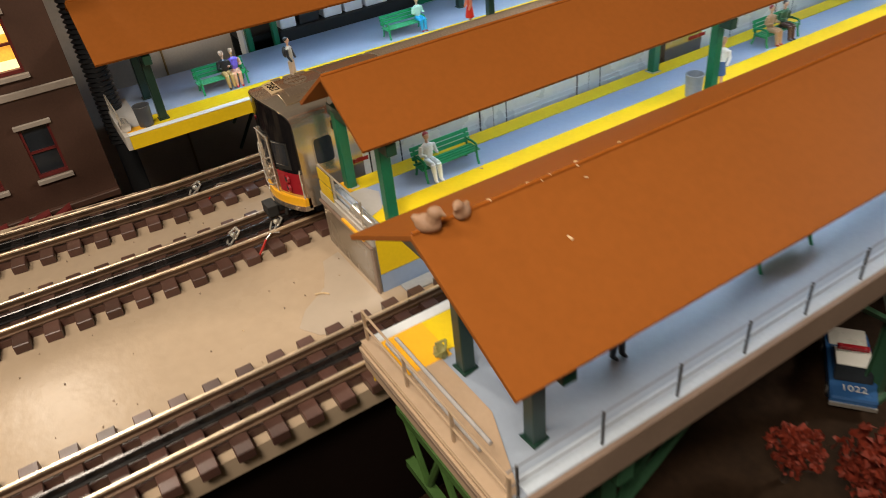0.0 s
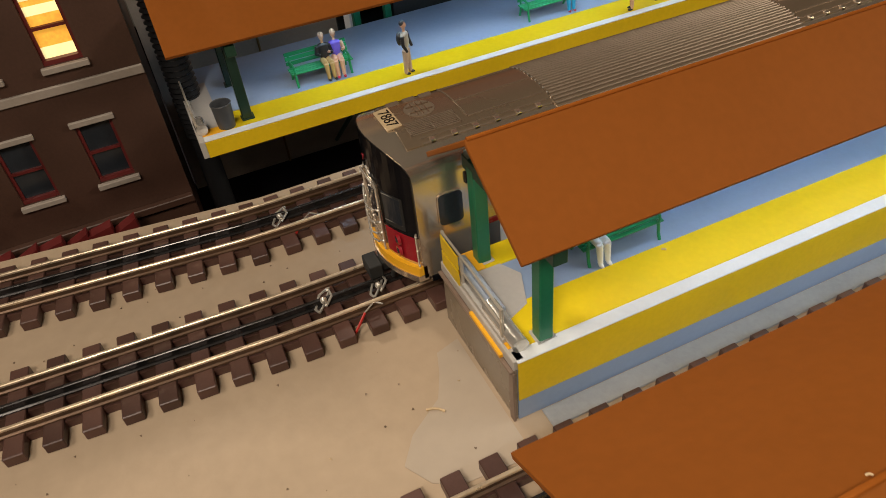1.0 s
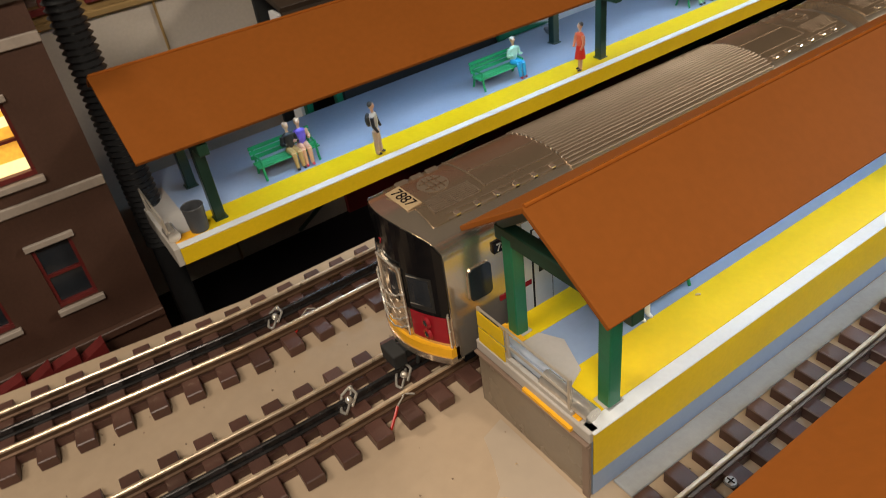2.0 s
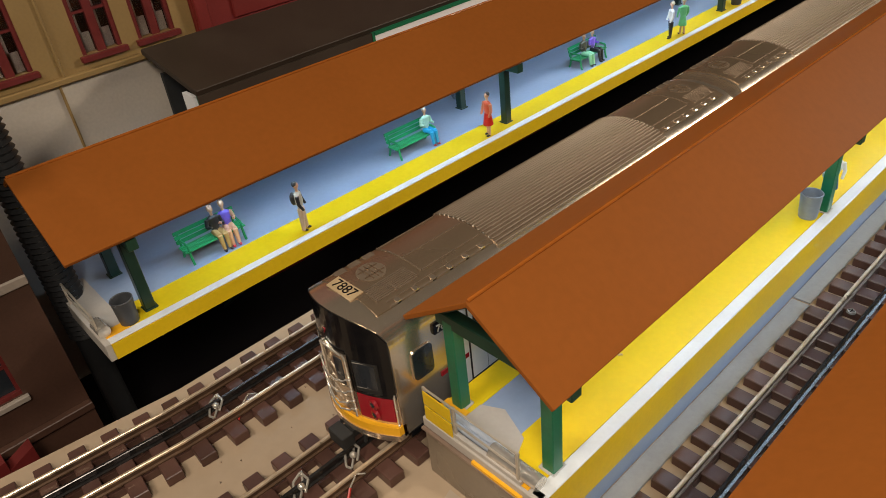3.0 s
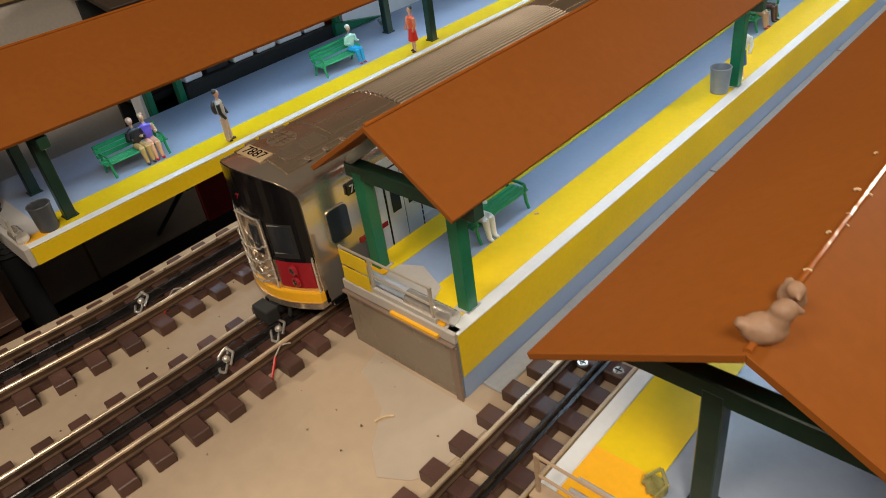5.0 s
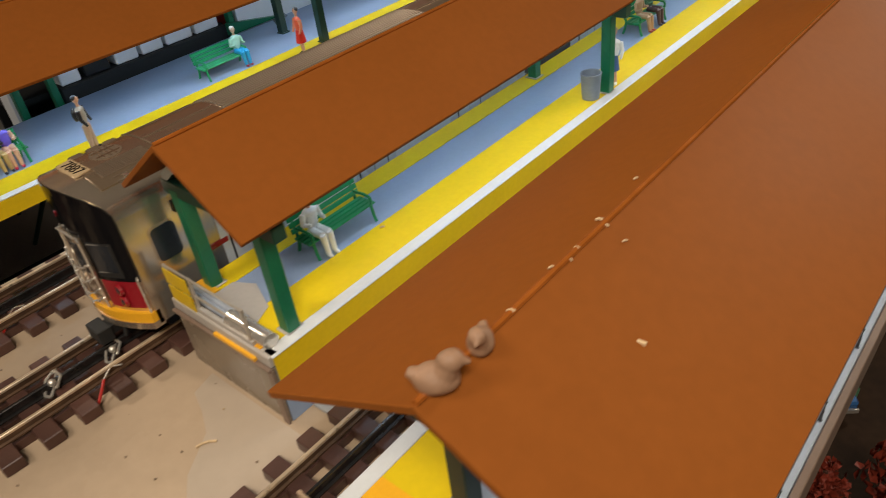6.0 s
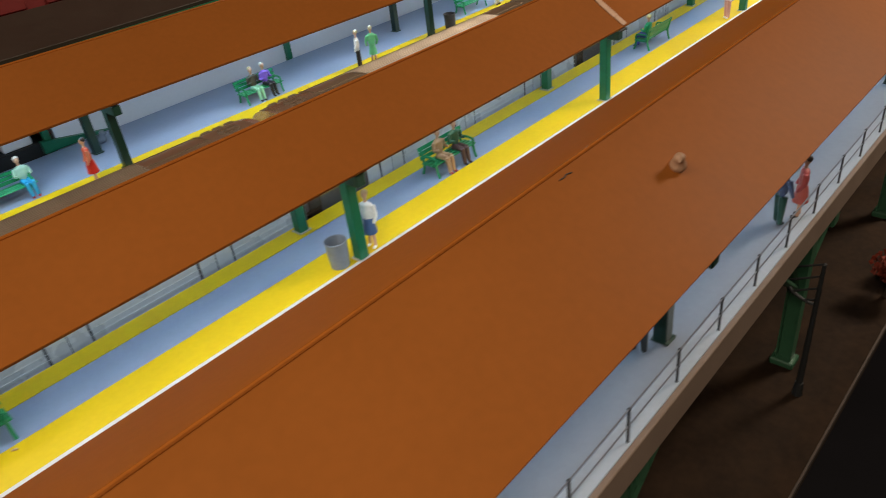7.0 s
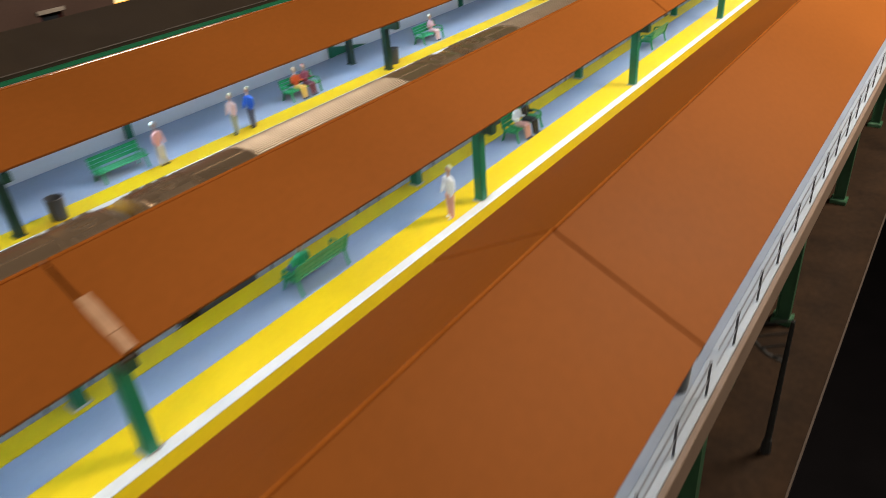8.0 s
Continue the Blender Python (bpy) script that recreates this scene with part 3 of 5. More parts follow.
def subway_car(y0, front, rear_cab=True):
    c = thing("subway_car", "stainless steel model subway car with ribbed roof" + (", red and black front" if front else ""), "train car", (TX, y0, 0), group="cars of the train")
    bm = B()
    p, q = prism(bm, body_outline(), 0.0, CAR)
    if front:
        for v in p:
            v.co.y += bow(max(-HW, min(HW, v.co.x)))
    part("body", bm, STEEL, c, "stainless steel body shell", smooth=True)
    # roof: smooth ends and a ribbed middle
    for a, b in ((0.003, 0.086), (CAR - 0.086, CAR - 0.006)):
        bm = B()
        xs = [-0.0235 + 0.047 * k / 12 for k in range(13)]
        prism(bm, [(x, arch(-0.0007)(x)) for x in xs] + [(x, arch(0.004)(x)) for x in xs[::-1]], a, b)
        part("roof_panel", bm, ROOFSTEEL, c, "dull smooth roof panel", smooth=True)
    bm = B()
    xs = [-0.0275 + 0.055 * k / 14 for k in range(15)]
    prism(bm, [(x, arch(-0.0004)(x)) for x in xs] + [(x, arch(0.004)(x)) for x in xs[::-1]], 0.087, CAR - 0.087)
    part("roof_sheet", bm, ROOFSTEEL, c, "dull roof sheet under the ribs")
    rib = None
    for k in range(23):
        x = -0.0262 + 0.0524 * k / 22
        if rib is None:
            bm = B()
            prism(bm, [(-0.00085, -0.002), (-0.00070, 0.0009), (-0.00035, 0.0014), (0.00035, 0.0014), (0.00070, 0.0009), (0.00085, -0.002)], 0.087, CAR - 0.087)
            rib = part("roof_rib", bm, RIBSTEEL, c, "fine lengthwise roof rib", at=pose(x, 0, arch(0)(x)))
        else:
            again(rib, pose(x, 0, arch(0)(x)))
    for a, b, out in ((0.041, 0.084, 0.040), (CAR - 0.084, CAR - 0.041, CAR - 0.040)):
        for x in (-0.0225, 0.0, 0.0150):
            z = arch(-0.0008)(x)
            part("roof_seam", boxes((x - 0.00025, x + 0.00025, a, b, z - 0.001, z + 0.0004)), RIBSTEEL, c)
        bm = B()
        for k in range(12):
            xa, xb = -0.0225 + 0.0375 * k / 12, -0.0225 + 0.0375 * (k + 1) / 12
            za = arch(-0.0008)((xa + xb) / 2)
            box(bm, xa, xb, out - 0.0003, out + 0.0003, za - 0.001, za + 0.0004)
        part("roof_seam", bm, RIBSTEEL, c)
    for yv in (0.0215, CAR - 0.0215):
        zc = arch(-0.0006)(0.004)
        bm = B()
        rod(bm, (-0.0035, yv, zc - 0.002), (-0.0035, yv, zc + 0.0004), 0.0082, n=24)
        hatch = part("hatch", bm, RIBSTEEL, c, "round roof hatch")
        bars = [(-0.0035 - 0.0064, -0.0035 + 0.0064, yv + d - 0.0003, yv + d + 0.0003, zc, zc + 0.0009) for d in (-0.003, 0.0, 0.003)]
        bars += [(-0.0035 + d - 0.0003, -0.0035 + d + 0.0003, yv - 0.0064, yv + 0.0064, zc, zc + 0.0009) for d in (-0.003, 0.003)]
        part("hatch_grille", boxes(*bars), ROOFSTEEL, hatch, "darker grille bars")
        bm = B()
        for k in range(9):
            xx = 0.0070 + 0.0100 * k / 8
            zz = arch(0)(xx)
            box(bm, xx - 0.00030, xx + 0.00030, yv - 0.013, yv + 0.014, zz - 0.001, zz + 0.0011)
        for d in (-0.013, 0.0, 0.014):
            box(bm, 0.0066, 0.0174, yv + d - 0.0003, yv + d + 0.0003, arch(0)(0.0174) - 0.001, arch(0)(0.0120) + 0.0009)
        part("vent", bm, RIBSTEEL, c, "slatted roof vent")
        for k in range(3):
            y = yv - 0.009 + 0.0095 * k
            zz = arch(0)(-0.0195)
            part("small_vent", boxes((-0.0215, -0.0160, y - 0.0036, y + 0.0036, zz - 0.002, zz + 0.0015)), RIBSTEEL, c, "square roof vent", bevel=0.0004)
    for a, b in ((0.012, 0.0845), (CAR - 0.0845, CAR - 0.012)):
        zz = arch(0)(0.0215)
        gut = part("gutter", boxes((0.0198, 0.0202, a, b, zz - 0.001, zz + 0.0016), (0.0232, 0.0236, a, b, zz - 0.003, zz + 0.0002), (0.0203, 0.0232, a, b, zz - 0.002, zz + 0.0003)), RIBSTEEL, c, "bright gutter strip on the roof")
        for k in range(6):
            y = a + 0.004 + (b - a - 0.012) * k / 5
            part("gutter_clip", boxes((0.0200, 0.0236, y, y + 0.003, zz - 0.001, zz + 0.0012)), STEEL, gut, bevel=0.0003)
    bm = B()
    for yv in (0.0865, CAR - 0.0865):
        for k in range(11):
            x = -0.02 + 0.04 * k / 10
            ball(bm, (x, yv, arch(-0.001)(x)), 0.0006, sub=1)
    tagged(part("roof_rivets", bm, CHROME, c, "rows of bright rivets"), kind="stuff")
    # sides
    for s in (-1, 1):
        X = s * HW
        o = 0.0004 * s
        # added sheet, coloured pale as if lit from the canopy
        part("side_sheet", boxes((min(X - 0.0005 * s, X + 0.6 * o), max(X - 0.0005 * s, X + 0.6 * o), 0.047, CAR - 0.006, 0.030, 0.088)), SIDELIT, c, "steel side sheet with LED light in its pale grey colour")
        spans = [0.052, 0.150, 0.250] if front else [0.06, 0.15, 0.25]
        for yv in spans:
            part("door_recess", boxes((min(X, X + o), max(X, X + o), yv, yv + 0.027, 0.030, 0.082)), MATTBLACK, c)
            for k in (0, 1):
                d = part("door", boxes((min(X, X + 2 * o), max(X, X + 2 * o), yv + 0.0012 + 0.0125 * k, yv + 0.0132 + 0.0125 * k, 0.031, 0.081)), SIDELIT, c, "sliding steel door leaf", bevel=0.0002)
                part("pane", boxes((min(X, X + 3 * o), max(X, X + 3 * o), yv + 0.004 + 0.0125 * k, yv + 0.0105 + 0.0125 * k, 0.054, 0.075)), GLASS, d)
        fr = part("cab_side_window", rounded_plate(0.0115, 0.0262, 0.0575, 0.0780, 0.0030, X, X + 2 * o), STEEL, c, "rounded steel cab window frame")
        part("pane", rounded_plate(0.0121, 0.0256, 0.0581, 0.0774, 0.0026, X, X + 2.8 * o), GLASS, fr, "dark cab window pane")
        for yv in (0.092, 0.119, 0.190, 0.218, 0.290):
            w = 0.020
            fr = part("window", boxes((min(X, X + 2.5 * o), max(X, X + 2.5 * o), yv, yv + w, 0.056, 0.079)), SIDELIT, c, "rounded window frame", bevel=0.0009)
            part("pane", boxes((min(X, X + 3.4 * o), max(X, X + 3.4 * o), yv + 0.0011, yv + w - 0.0011, 0.0572, 0.0778)), GLASS, fr, "dark window pane", bevel=0.0011)
        part("belt_stripe", boxes((min(X, X + 1.5 * o), max(X, X + 1.5 * o), 0.030, 0.051, 0.0485, 0.0515)), RED, c, "short red belt stripe")
        bm = B()
        for z in (0.032, 0.036, 0.040, 0.044):
            rod(bm, (X, 0.060, z), (X, CAR - 0.004, z), 0.0005, n=6)
        part("flute", bm, SIDELIT, c, "fluted lower side")
        part("number_plate", boxes((min(X, X + 4 * o), max(X, X + 4 * o), 0.028, 0.043, 0.080, 0.086)), BLACK, c, "black plate with white figures")
        letters("7887", 0.0062, CARWHITE, c, Matrix.Translation((X + 4.5 * o, 0.0355, 0.083)) @ Matrix(((0, 0, s, 0), (s, 0, 0, 0), (0, 1, 0, 0), (0, 0, 0, 1))))
        part("side_sill", boxes((min(X - 0.003 * s, X + o), max(X - 0.003 * s, X + o), 0.004, CAR - 0.004, FLOOR - 0.004, FLOOR)), BLACK, c, "black side sill")
    # underframe and trucks
    part("underframe", boxes((-0.022, 0.022, 0.01, CAR - 0.01, 0.016, FLOOR)), MATTBLACK, c, "black underframe")
    for yv in (0.058, CAR - 0.058):
        tr = part("truck", boxes((-0.021, -0.018, yv - 0.028, yv + 0.028, 0.0135, 0.0225), (0.018, 0.021, yv - 0.028, yv + 0.028, 0.0135, 0.0225), (-0.018, 0.018, yv - 0.004, yv + 0.004, 0.015, 0.022)), MATTBLACK, c, "black wheel truck")
        for a in (-0.018, 0.018):
            bm = B()
            for s in (-1, 1):
                rod(bm, (s * 0.0148, yv + a, 0.0212), (s * 0.0178, yv + a, 0.0212), 0.0085, n=18)
            rod(bm, (-0.015, yv + a, 0.0212), (0.015, yv + a, 0.0212), 0.0018)
            part("wheelset", bm, RAILBLACK, tr)
    if not front:
        part("end_bellows", boxes((-0.016, 0.016, -0.012, 0.0, 0.03, 0.090)), GREYWALL, c, "grey end bonnet between cars", bevel=0.001)
        return c
    # the bowed cab front
    bm = B()
    bowed(bm, -HW + 0.0002, HW - 0.0002, FLOOR, arch(0.0004), 0.0, 0.003, 16)
    part("front_sheet", bm, STEEL, c, "bowed steel front", smooth=True)
    bm = B()
    bowed(bm, -HW + 0.0006, HW - 0.0006, 0.0540, arch(0.0006), 0.0006, 0.002, 18)
    part("front_mask", bm, BLACK, c, "glossy black upper front")
    bm = B()
    bowed(bm, -0.0120, 0.0095, 0.034, 0.0790, 0.0014, 0.002, 6)
    door = part("front_door", bm, STEEL, c, "steel end door", smooth=True)
    bm = B()
    bowed(bm, 0.0000, 0.0062, 0.0570, 0.0745, 0.0018, 0.002, 4)
    part("pane", bm, GLASS, door, "dark door window")
    bm = B()
    for x in (-0.0123, 0.0098):
        wire(bm, [(x, bow(x) - 0.002, 0.036), (x, bow(x) - 0.002, 0.0770), (x * 0.8, bow(x) - 0.002, 0.0795)], 0.0006)
    wire(bm, [(-0.0100, bow(0) - 0.0018, 0.0795), (0.008, bow(0) - 0.0018, 0.0795)], 0.0006)
    part("door_trim", bm, CHROME, door, "bright door edging")
    for s in (-1, 1):
        for x0, x1 in (((0.0130, 0.0265),) if s > 0 else ((-0.0265, -0.0150),)):
            bm = B()
            bowed(bm, x0, x1, 0.0565, 0.0775, 0.0009, 0.002, 4)
            w = part("cab_window", bm, MATTBLACK, c, "black cab window frame")
            bm = B()
            bowed(bm, x0 + 0.0012, x1 - 0.0012, 0.0600, 0.0760, 0.0012, 0.002, 4)
            part("pane", bm, GLASS, w, "dark cab window pane")
            bm = B()
            for z in (0.0596, 0.0766):
                wire(bm, [(x0 + 0.001, bow(x0) - 0.0012, z), (x1 - 0.001, bow(x1) - 0.0012, z)], 0.00025)
            part("bright_edge", bm, CHROME, w)
        x0, x1 = (0.0120, 0.0308) if s > 0 else (-0.0308, -0.0145)
        bm = B()
        bowed(bm, x0, x1, 0.0372, 0.0538, 0.0010, 0.002, 6)
        lamp = part("lamp_panel", bm, RED, c, "deep red lamp panel")
        xm = (x0 + x1) / 2
        for z in (0.0415, 0.0490):
            bm = B()
            rod(bm, (xm, bow(xm) - 0.0008, z), (xm, bow(xm) - 0.0024, z), 0.0034, 0.0030, n=16)
            l = part("headlight", bm, RED, lamp, "round red bezel")
            bm = B()
            ball(bm, (xm, bow(xm) - 0.0022, z), 0.0018, 0.0008, 0.0018, sub=2)
            part("lens", bm, GLASS, l)
        bm = B()
        for x in ((0.0322,) if s > 0 else (-0.0322,)):
            wire(bm, [(x, bow(x) - 0.001, 0.034), (x, bow(x) - 0.0016, 0.0355), (x, bow(x) - 0.0016, 0.056), (x, bow(x) - 0.001, 0.0575)], 0.0005)
            for z in (0.036, 0.046, 0.0555):
                ball(bm, (x, bow(x) - 0.0014, z), 0.0009, sub=1)
        part("handrail", bm, CHROME, c)
    # safety chains and gate across the end door
    bm = B()
    for z, sag in ((0.0640, 0.004), (0.0560, 0.005), (0.0490, 0.006), (0.0430, 0.005)):
        pts = []
        for k in range(13):
            u = k / 12
            x = -0.0160 + 0.0272 * u
            wob = 0.0006 * math.sin(k * 2.4)
            pts.append((x, bow(x) - 0.0032 - 0.001 * math.sin(math.pi * u), z - sag * math.sin(math.pi * u) + wob))
        wire(bm, pts, 0.00055)
        for x in (-0.0160, 0.0112):
            ball(bm, (x, bow(x) - 0.003, z), 0.0011, sub=1)
    for x in (-0.0160, 0.0112):
        wire(bm, [(x, bow(x) - 0.0028, 0.038), (x, bow(x) - 0.0028, 0.066)], 0.0005)
    part("safety_chain", bm, CHROME, c, "bright safety chains across the door")
    bm = B()
    bowed(bm, -HW, HW, 0.0285, 0.0345, 0.0030, 0.005, 16)
    part("anticlimber", bm, ORANGE, c, "orange yellow front sill")
    bm = B()
    bowed(bm, -HW, HW, 0.0245, 0.0285, 0.0036, 0.006, 16)
    part("bumper_ledge", bm, STEEL, c, "grey stepped ledge under the sill", smooth=True)
    bm = boxes((-0.004, 0.004, -0.020, 0.01, 0.0155, 0.0215), (-0.007, 0.007, -0.024, -0.016, 0.0145, 0.0235))
    for x in (-0.0115, 0.0105):
        rod(bm, (x, -0.010, 0.0240), (x, -0.012, 0.0150), 0.0013)
    part("coupler", bm, MATTBLACK, c, "black knuckle coupler", bevel=0.0006)
    zz = arch(-0.0008)
    pl = part("roof_number_plate", boxes((-0.0105, 0.0105, -0.0042, 0.0042, -0.0003, 0.0003)), TAPEGOLD, c, "tan number plate", at=Matrix.Translation((-0.0030, 0.0035, ZT + 0.0004)) @ pose(0, 0, 0, 6, 0, 0))
    letters("7887", 0.0085, BLACK, pl, Matrix.Translation((0, 0, 0.0004)), depth=0.0001)
    letters("7", 0.005, RED, c, Matrix.Translation((-0.004, bow(-0.004) - 0.0009, 0.0890)) @ pose(0, 0, 0, 90, 0, 0))
    return c


subway_car(-0.0085, True)
first = subway_car(-0.006 + CAR + 0.012, False)
for k in range(2, 6):
    copy_thing(first, pose(TX, -0.006 + (CAR + 0.012) * k, 0))

# tan tape over a joint of the middle roof
bm = B()
for k, (a, b, w) in enumerate(((0.42, 0.50, 0.0030), (0.50, 0.80, 0.0034), (0.81, 0.985, 0.0030))):
    za, zb = 0.140 - 0.031 * a, 0.140 - 0.031 * b
    prism(bm, [(0.046 * a, za + 0.0003), (0.046 * b, zb + 0.0003), (0.046 * b, zb + 0.0009), (0.046 * a, za + 0.0009)], -w, w)
solid("tape_strip", bm, TAPE, "torn strip of tan tape over a roof joint", "tape", at=(-0.0365, 0.607, 0))


# ---- benches, bins and figurines ----
def bench(at, rz, label):
    """Park bench: moulded ends, seat slats and back slats; it faces +x before turning."""
    b = thing("bench", label, "bench", at, rz, group="platform benches")
    for s in (-1, 1):
        y = s * 0.0215
        bm = B()
        wire(bm, [(0.0175, y, 0.0), (0.0160, y, 0.0035), (0.0150, y, 0.0095)], 0.0010)
        wire(bm, [(0.0005, y, 0.0), (0.0020, y, 0.0040), (0.0030, y, 0.0095), (0.0002, y, 0.0205)], 0.0010)
        wire(bm, [(0.0030, y, 0.0090), (0.0150, y, 0.0092)], 0.0010)
        wire(bm, [(0.0014, y, 0.0150), (0.0100, y, 0.0156), (0.0150, y, 0.0150), (0.0158, y, 0.0125), (0.0150, y, 0.0095)], 0.0009)
        part("bench_end", bm, BENCHGREEN, b, "curved green end with arm rest", smooth=True)
    sl = part("seat_slat", boxes((-0.0013, 0.0013, -0.0245, 0.0245, -0.0005, 0.0005)), BENCHGREEN, b, bevel=0.0002, at=pose(0.0045, 0, 0.0103))
    for x in (0.0078, 0.0111, 0.0144):
        again(sl, pose(x, 0, 0.0103))
    sl = part("back_slat", boxes((-0.0005, 0.0005, -0.0245, 0.0245, -0.0014, 0.0014)), BENCHGREEN, b, bevel=0.0002, at=pose(0.0024, 0, 0.0140, 0, -14, 0))
    for k in (1, 2):
        again(sl, pose(0.0024 - 0.0009 * k, 0, 0.0140 + 0.0033 * k, 0, -14, 0))
    return b


def bin_can(at, label, plastic=None):
    t = thing("trash_can", label, "trash can", at, group="platform trash cans")
    bm = B()
    n = 20
    prof = [(0.0060, 0.0), (0.0064, 0.004), (0.0068, 0.012), (0.0072, 0.0180), (0.0066, 0.0180), (0.0058, 0.004)]
    rings = [[bm.verts.new((r * math.cos(k * math.tau / n), r * math.sin(k * math.tau / n), z)) for k in range(n)] for r, z in prof]
    for a, b in zip(rings, rings[1:]):
        for k in range(n):
            bm.faces.new((a[k], a[(k + 1) % n], b[(k + 1) % n], b[k]))
    bm.faces.new(rings[0][::-1])
    bm.faces.new(rings[-1])
    part("drum", bm, plastic or CANGREY, t, smooth=True)
    bm = B()
    m = bmesh.ops.create_circle(bm, segments=20, radius=0.0070)["verts"]
    pts = [(v.co.x, v.co.y, 0.0181) for v in m]
    bm.clear()
    wire(bm, pts + pts[:1], 0.0005)
    part("rim", bm, plastic or CANGREY, t, "rounded grey rim")
    return t


PAINTS = {}


def paint(c):
    if c not in PAINTS:
        PAINTS[c] = mat("figurine_paint", c, 0.35, vary=0.08, scale=200, bump=0.1)
    return PAINTS[c]


SKIN, DARK, CLOTHWHITE = (0.62, 0.36, 0.24), (0.02, 0.02, 0.024), (0.82, 0.83, 0.82)


def moulded(bm, grain=0.00042):
    """Fuses overlapping lumps into one closed skin that keeps the paint of the lump beneath."""
    bmesh.ops.triangulate(bm, faces=bm.faces[:])
    bm.faces.ensure_lookup_table()
    tree = BVHTree.FromBMesh(bm)
    index = [f.material_index for f in bm.faces]
    me = bpy.data.meshes.new("lump")
    bm.to_mesh(me)
    tmp = bpy.data.objects.new("lump", me)
    scene.collection.objects.link(tmp)
    mod = tmp.modifiers.new("fuse", "REMESH")
    mod.mode, mod.voxel_size = "VOXEL", grain
    fused = bpy.data.meshes.new_from_object(tmp.evaluated_get(bpy.context.evaluated_depsgraph_get()))
    bpy.data.objects.remove(tmp)
    bpy.data.meshes.remove(me)
    out = B()
    out.from_mesh(fused)
    bpy.data.meshes.remove(fused)
    for f in out.faces:
        hit = tree.find_nearest(f.calc_center_median())
        f.material_index = index[hit[2]] if hit[2] is not None else 0
    return out


def figurine(at, rz, label, top, legs, head=SKIN, hair=DARK, shoes=DARK, seated=False, skirt=False, pack=False, lean=0.0, limbs=None):
    """A painted toy figure as one plain mesh; it faces +x before turning."""
    bm = B()
    cols = [paint(c) for c in (top, legs, head, hair, shoes, limbs or top)]

    def done(i):
        for f in bm.faces:
            if not f.tag:
                f.material_index, f.tag = i, True

    hip = 0.0112 if seated else 0.0170
    x0 = 0.006 if seated else 0.0
    knee = x0 + 0.0088
    for s in (-1, 1):
        y = s * 0.0019
        if seated:
            rod(bm, (x0, y, hip), (knee, y * 1.1, hip + 0.0003), 0.0022, 0.0018)
            rod(bm, (knee, y * 1.1, hip + 0.0005), (knee + 0.0015, y, 0.0016), 0.0018, 0.0013)
        elif not skirt:
            rod(bm, (x0, y * 0.8, hip), (x0 + 0.0008 * s, y * 1.2, 0.0012), 0.0023, 0.0014)
        else:
            rod(bm, (x0, y * 0.7, 0.010), (x0 + 0.0006 * s, y, 0.0012), 0.0012, 0.0010)
    done(2 if skirt and not seated else 1)
    if skirt and not seated:
        rod(bm, (x0, 0, hip + 0.002), (x0, 0, 0.0095), 0.0028, 0.0042, n=12)
        done(1)
    for s in (-1, 1):
        fx = knee + 0.0025 if seated else x0 + 0.0012 + 0.0008 * s
        ball(bm, (fx, s * 0.0021, 0.0010), 0.0024, 0.0012, 0.0010, sub=1)
    done(4)
    tz = hip + 0.0062
    ball(bm, (x0 + lean * 0.3, 0, tz), 0.0026, 0.0038, 0.0068, sub=2)
    ball(bm, (x0 + lean * 0.5, 0, tz + 0.0036), 0.0024, 0.0044, 0.0026, sub=2)
    done(0)
    for s in (-1, 1):
        sh = Vector((x0 + lean * 0.5, s * 0.0042, tz + 0.0042))
        el = sh + Vector((0.0006, s * 0.0014, -0.0055))
        hd = el + (Vector((0.0045, -s * 0.0016, 0.0012)) if seated else Vector((0.0022, -s * 0.0008, -0.0045)))
        rod(bm, sh, el, 0.0014, 0.0012)
        rod(bm, el, hd, 0.0012, 0.0009)
    done(5)
    hz = tz + 0.0100
    rod(bm, (x0 + lean * 0.6, 0, hz - 0.004), (x0 + lean, 0, hz), 0.0010)
    ball(bm, (x0 + lean, 0, hz + 0.0005), 0.0021, 0.0019, 0.0025, sub=2)
    done(2)
    ball(bm, (x0 + lean - 0.0006, 0, hz + 0.0014), 0.0021, 0.0021, 0.0020, sub=2)
    if pack:
        ball(bm, (x0 - 0.0035, 0, tz + 0.001), 0.0022, 0.0032, 0.0048, sub=2)
    done(3)
    bmesh.ops.scale(bm, vec=(1.14, 1.14, 1.14 if not seated else 1.10), verts=bm.verts[:])
    bm = moulded(bm)
    return solid("figurine", bm, cols, label, "figurine", at=at, rz=rz, smooth=True, group="painted platform figurines")


D = H + 0.0004
G = "green moulded park bench on the grey platform"
for y, lab in ((0.011, G + " with a figurine couple"), (0.211, G + " with one seated figurine"), (0.466, G + " with a seated couple"), (0.803, "empty " + G),
               (1.030, G + " with two seated figurines"), (1.270, G + " with a pink figurine")):
    bench((-0.3315, y - 0.0025, H), 0, lab)
for y in (0.084, 0.441, 1.030):
    bench((-0.0545, y, H), 0, "green moulded park bench on the island platform")
for y in (0.760, 1.345):
    bench((-0.036, y, H), 180, "green moulded park bench facing the train")
bench((0.149, 0.172, H), 0, "green moulded park bench under the near canopy")

for x, y, lab in ((-0.2880, -0.0735, "dark grey drum bin by the platform end"), (-0.290, 0.722, "dark grey drum bin by a green post"), (-0.302, 1.165, "dark grey drum bin on the far platform"),
                  (-0.0135, 0.2985, "mid grey drum bin beside a green post"), (0.186, 0.772, "dark grey drum bin near the railing")):
    # the island bin takes the lighter, LED-tinted grey
    bin_can((x, y, D), lab, GREYLIT if lab.startswith("mid") else None)

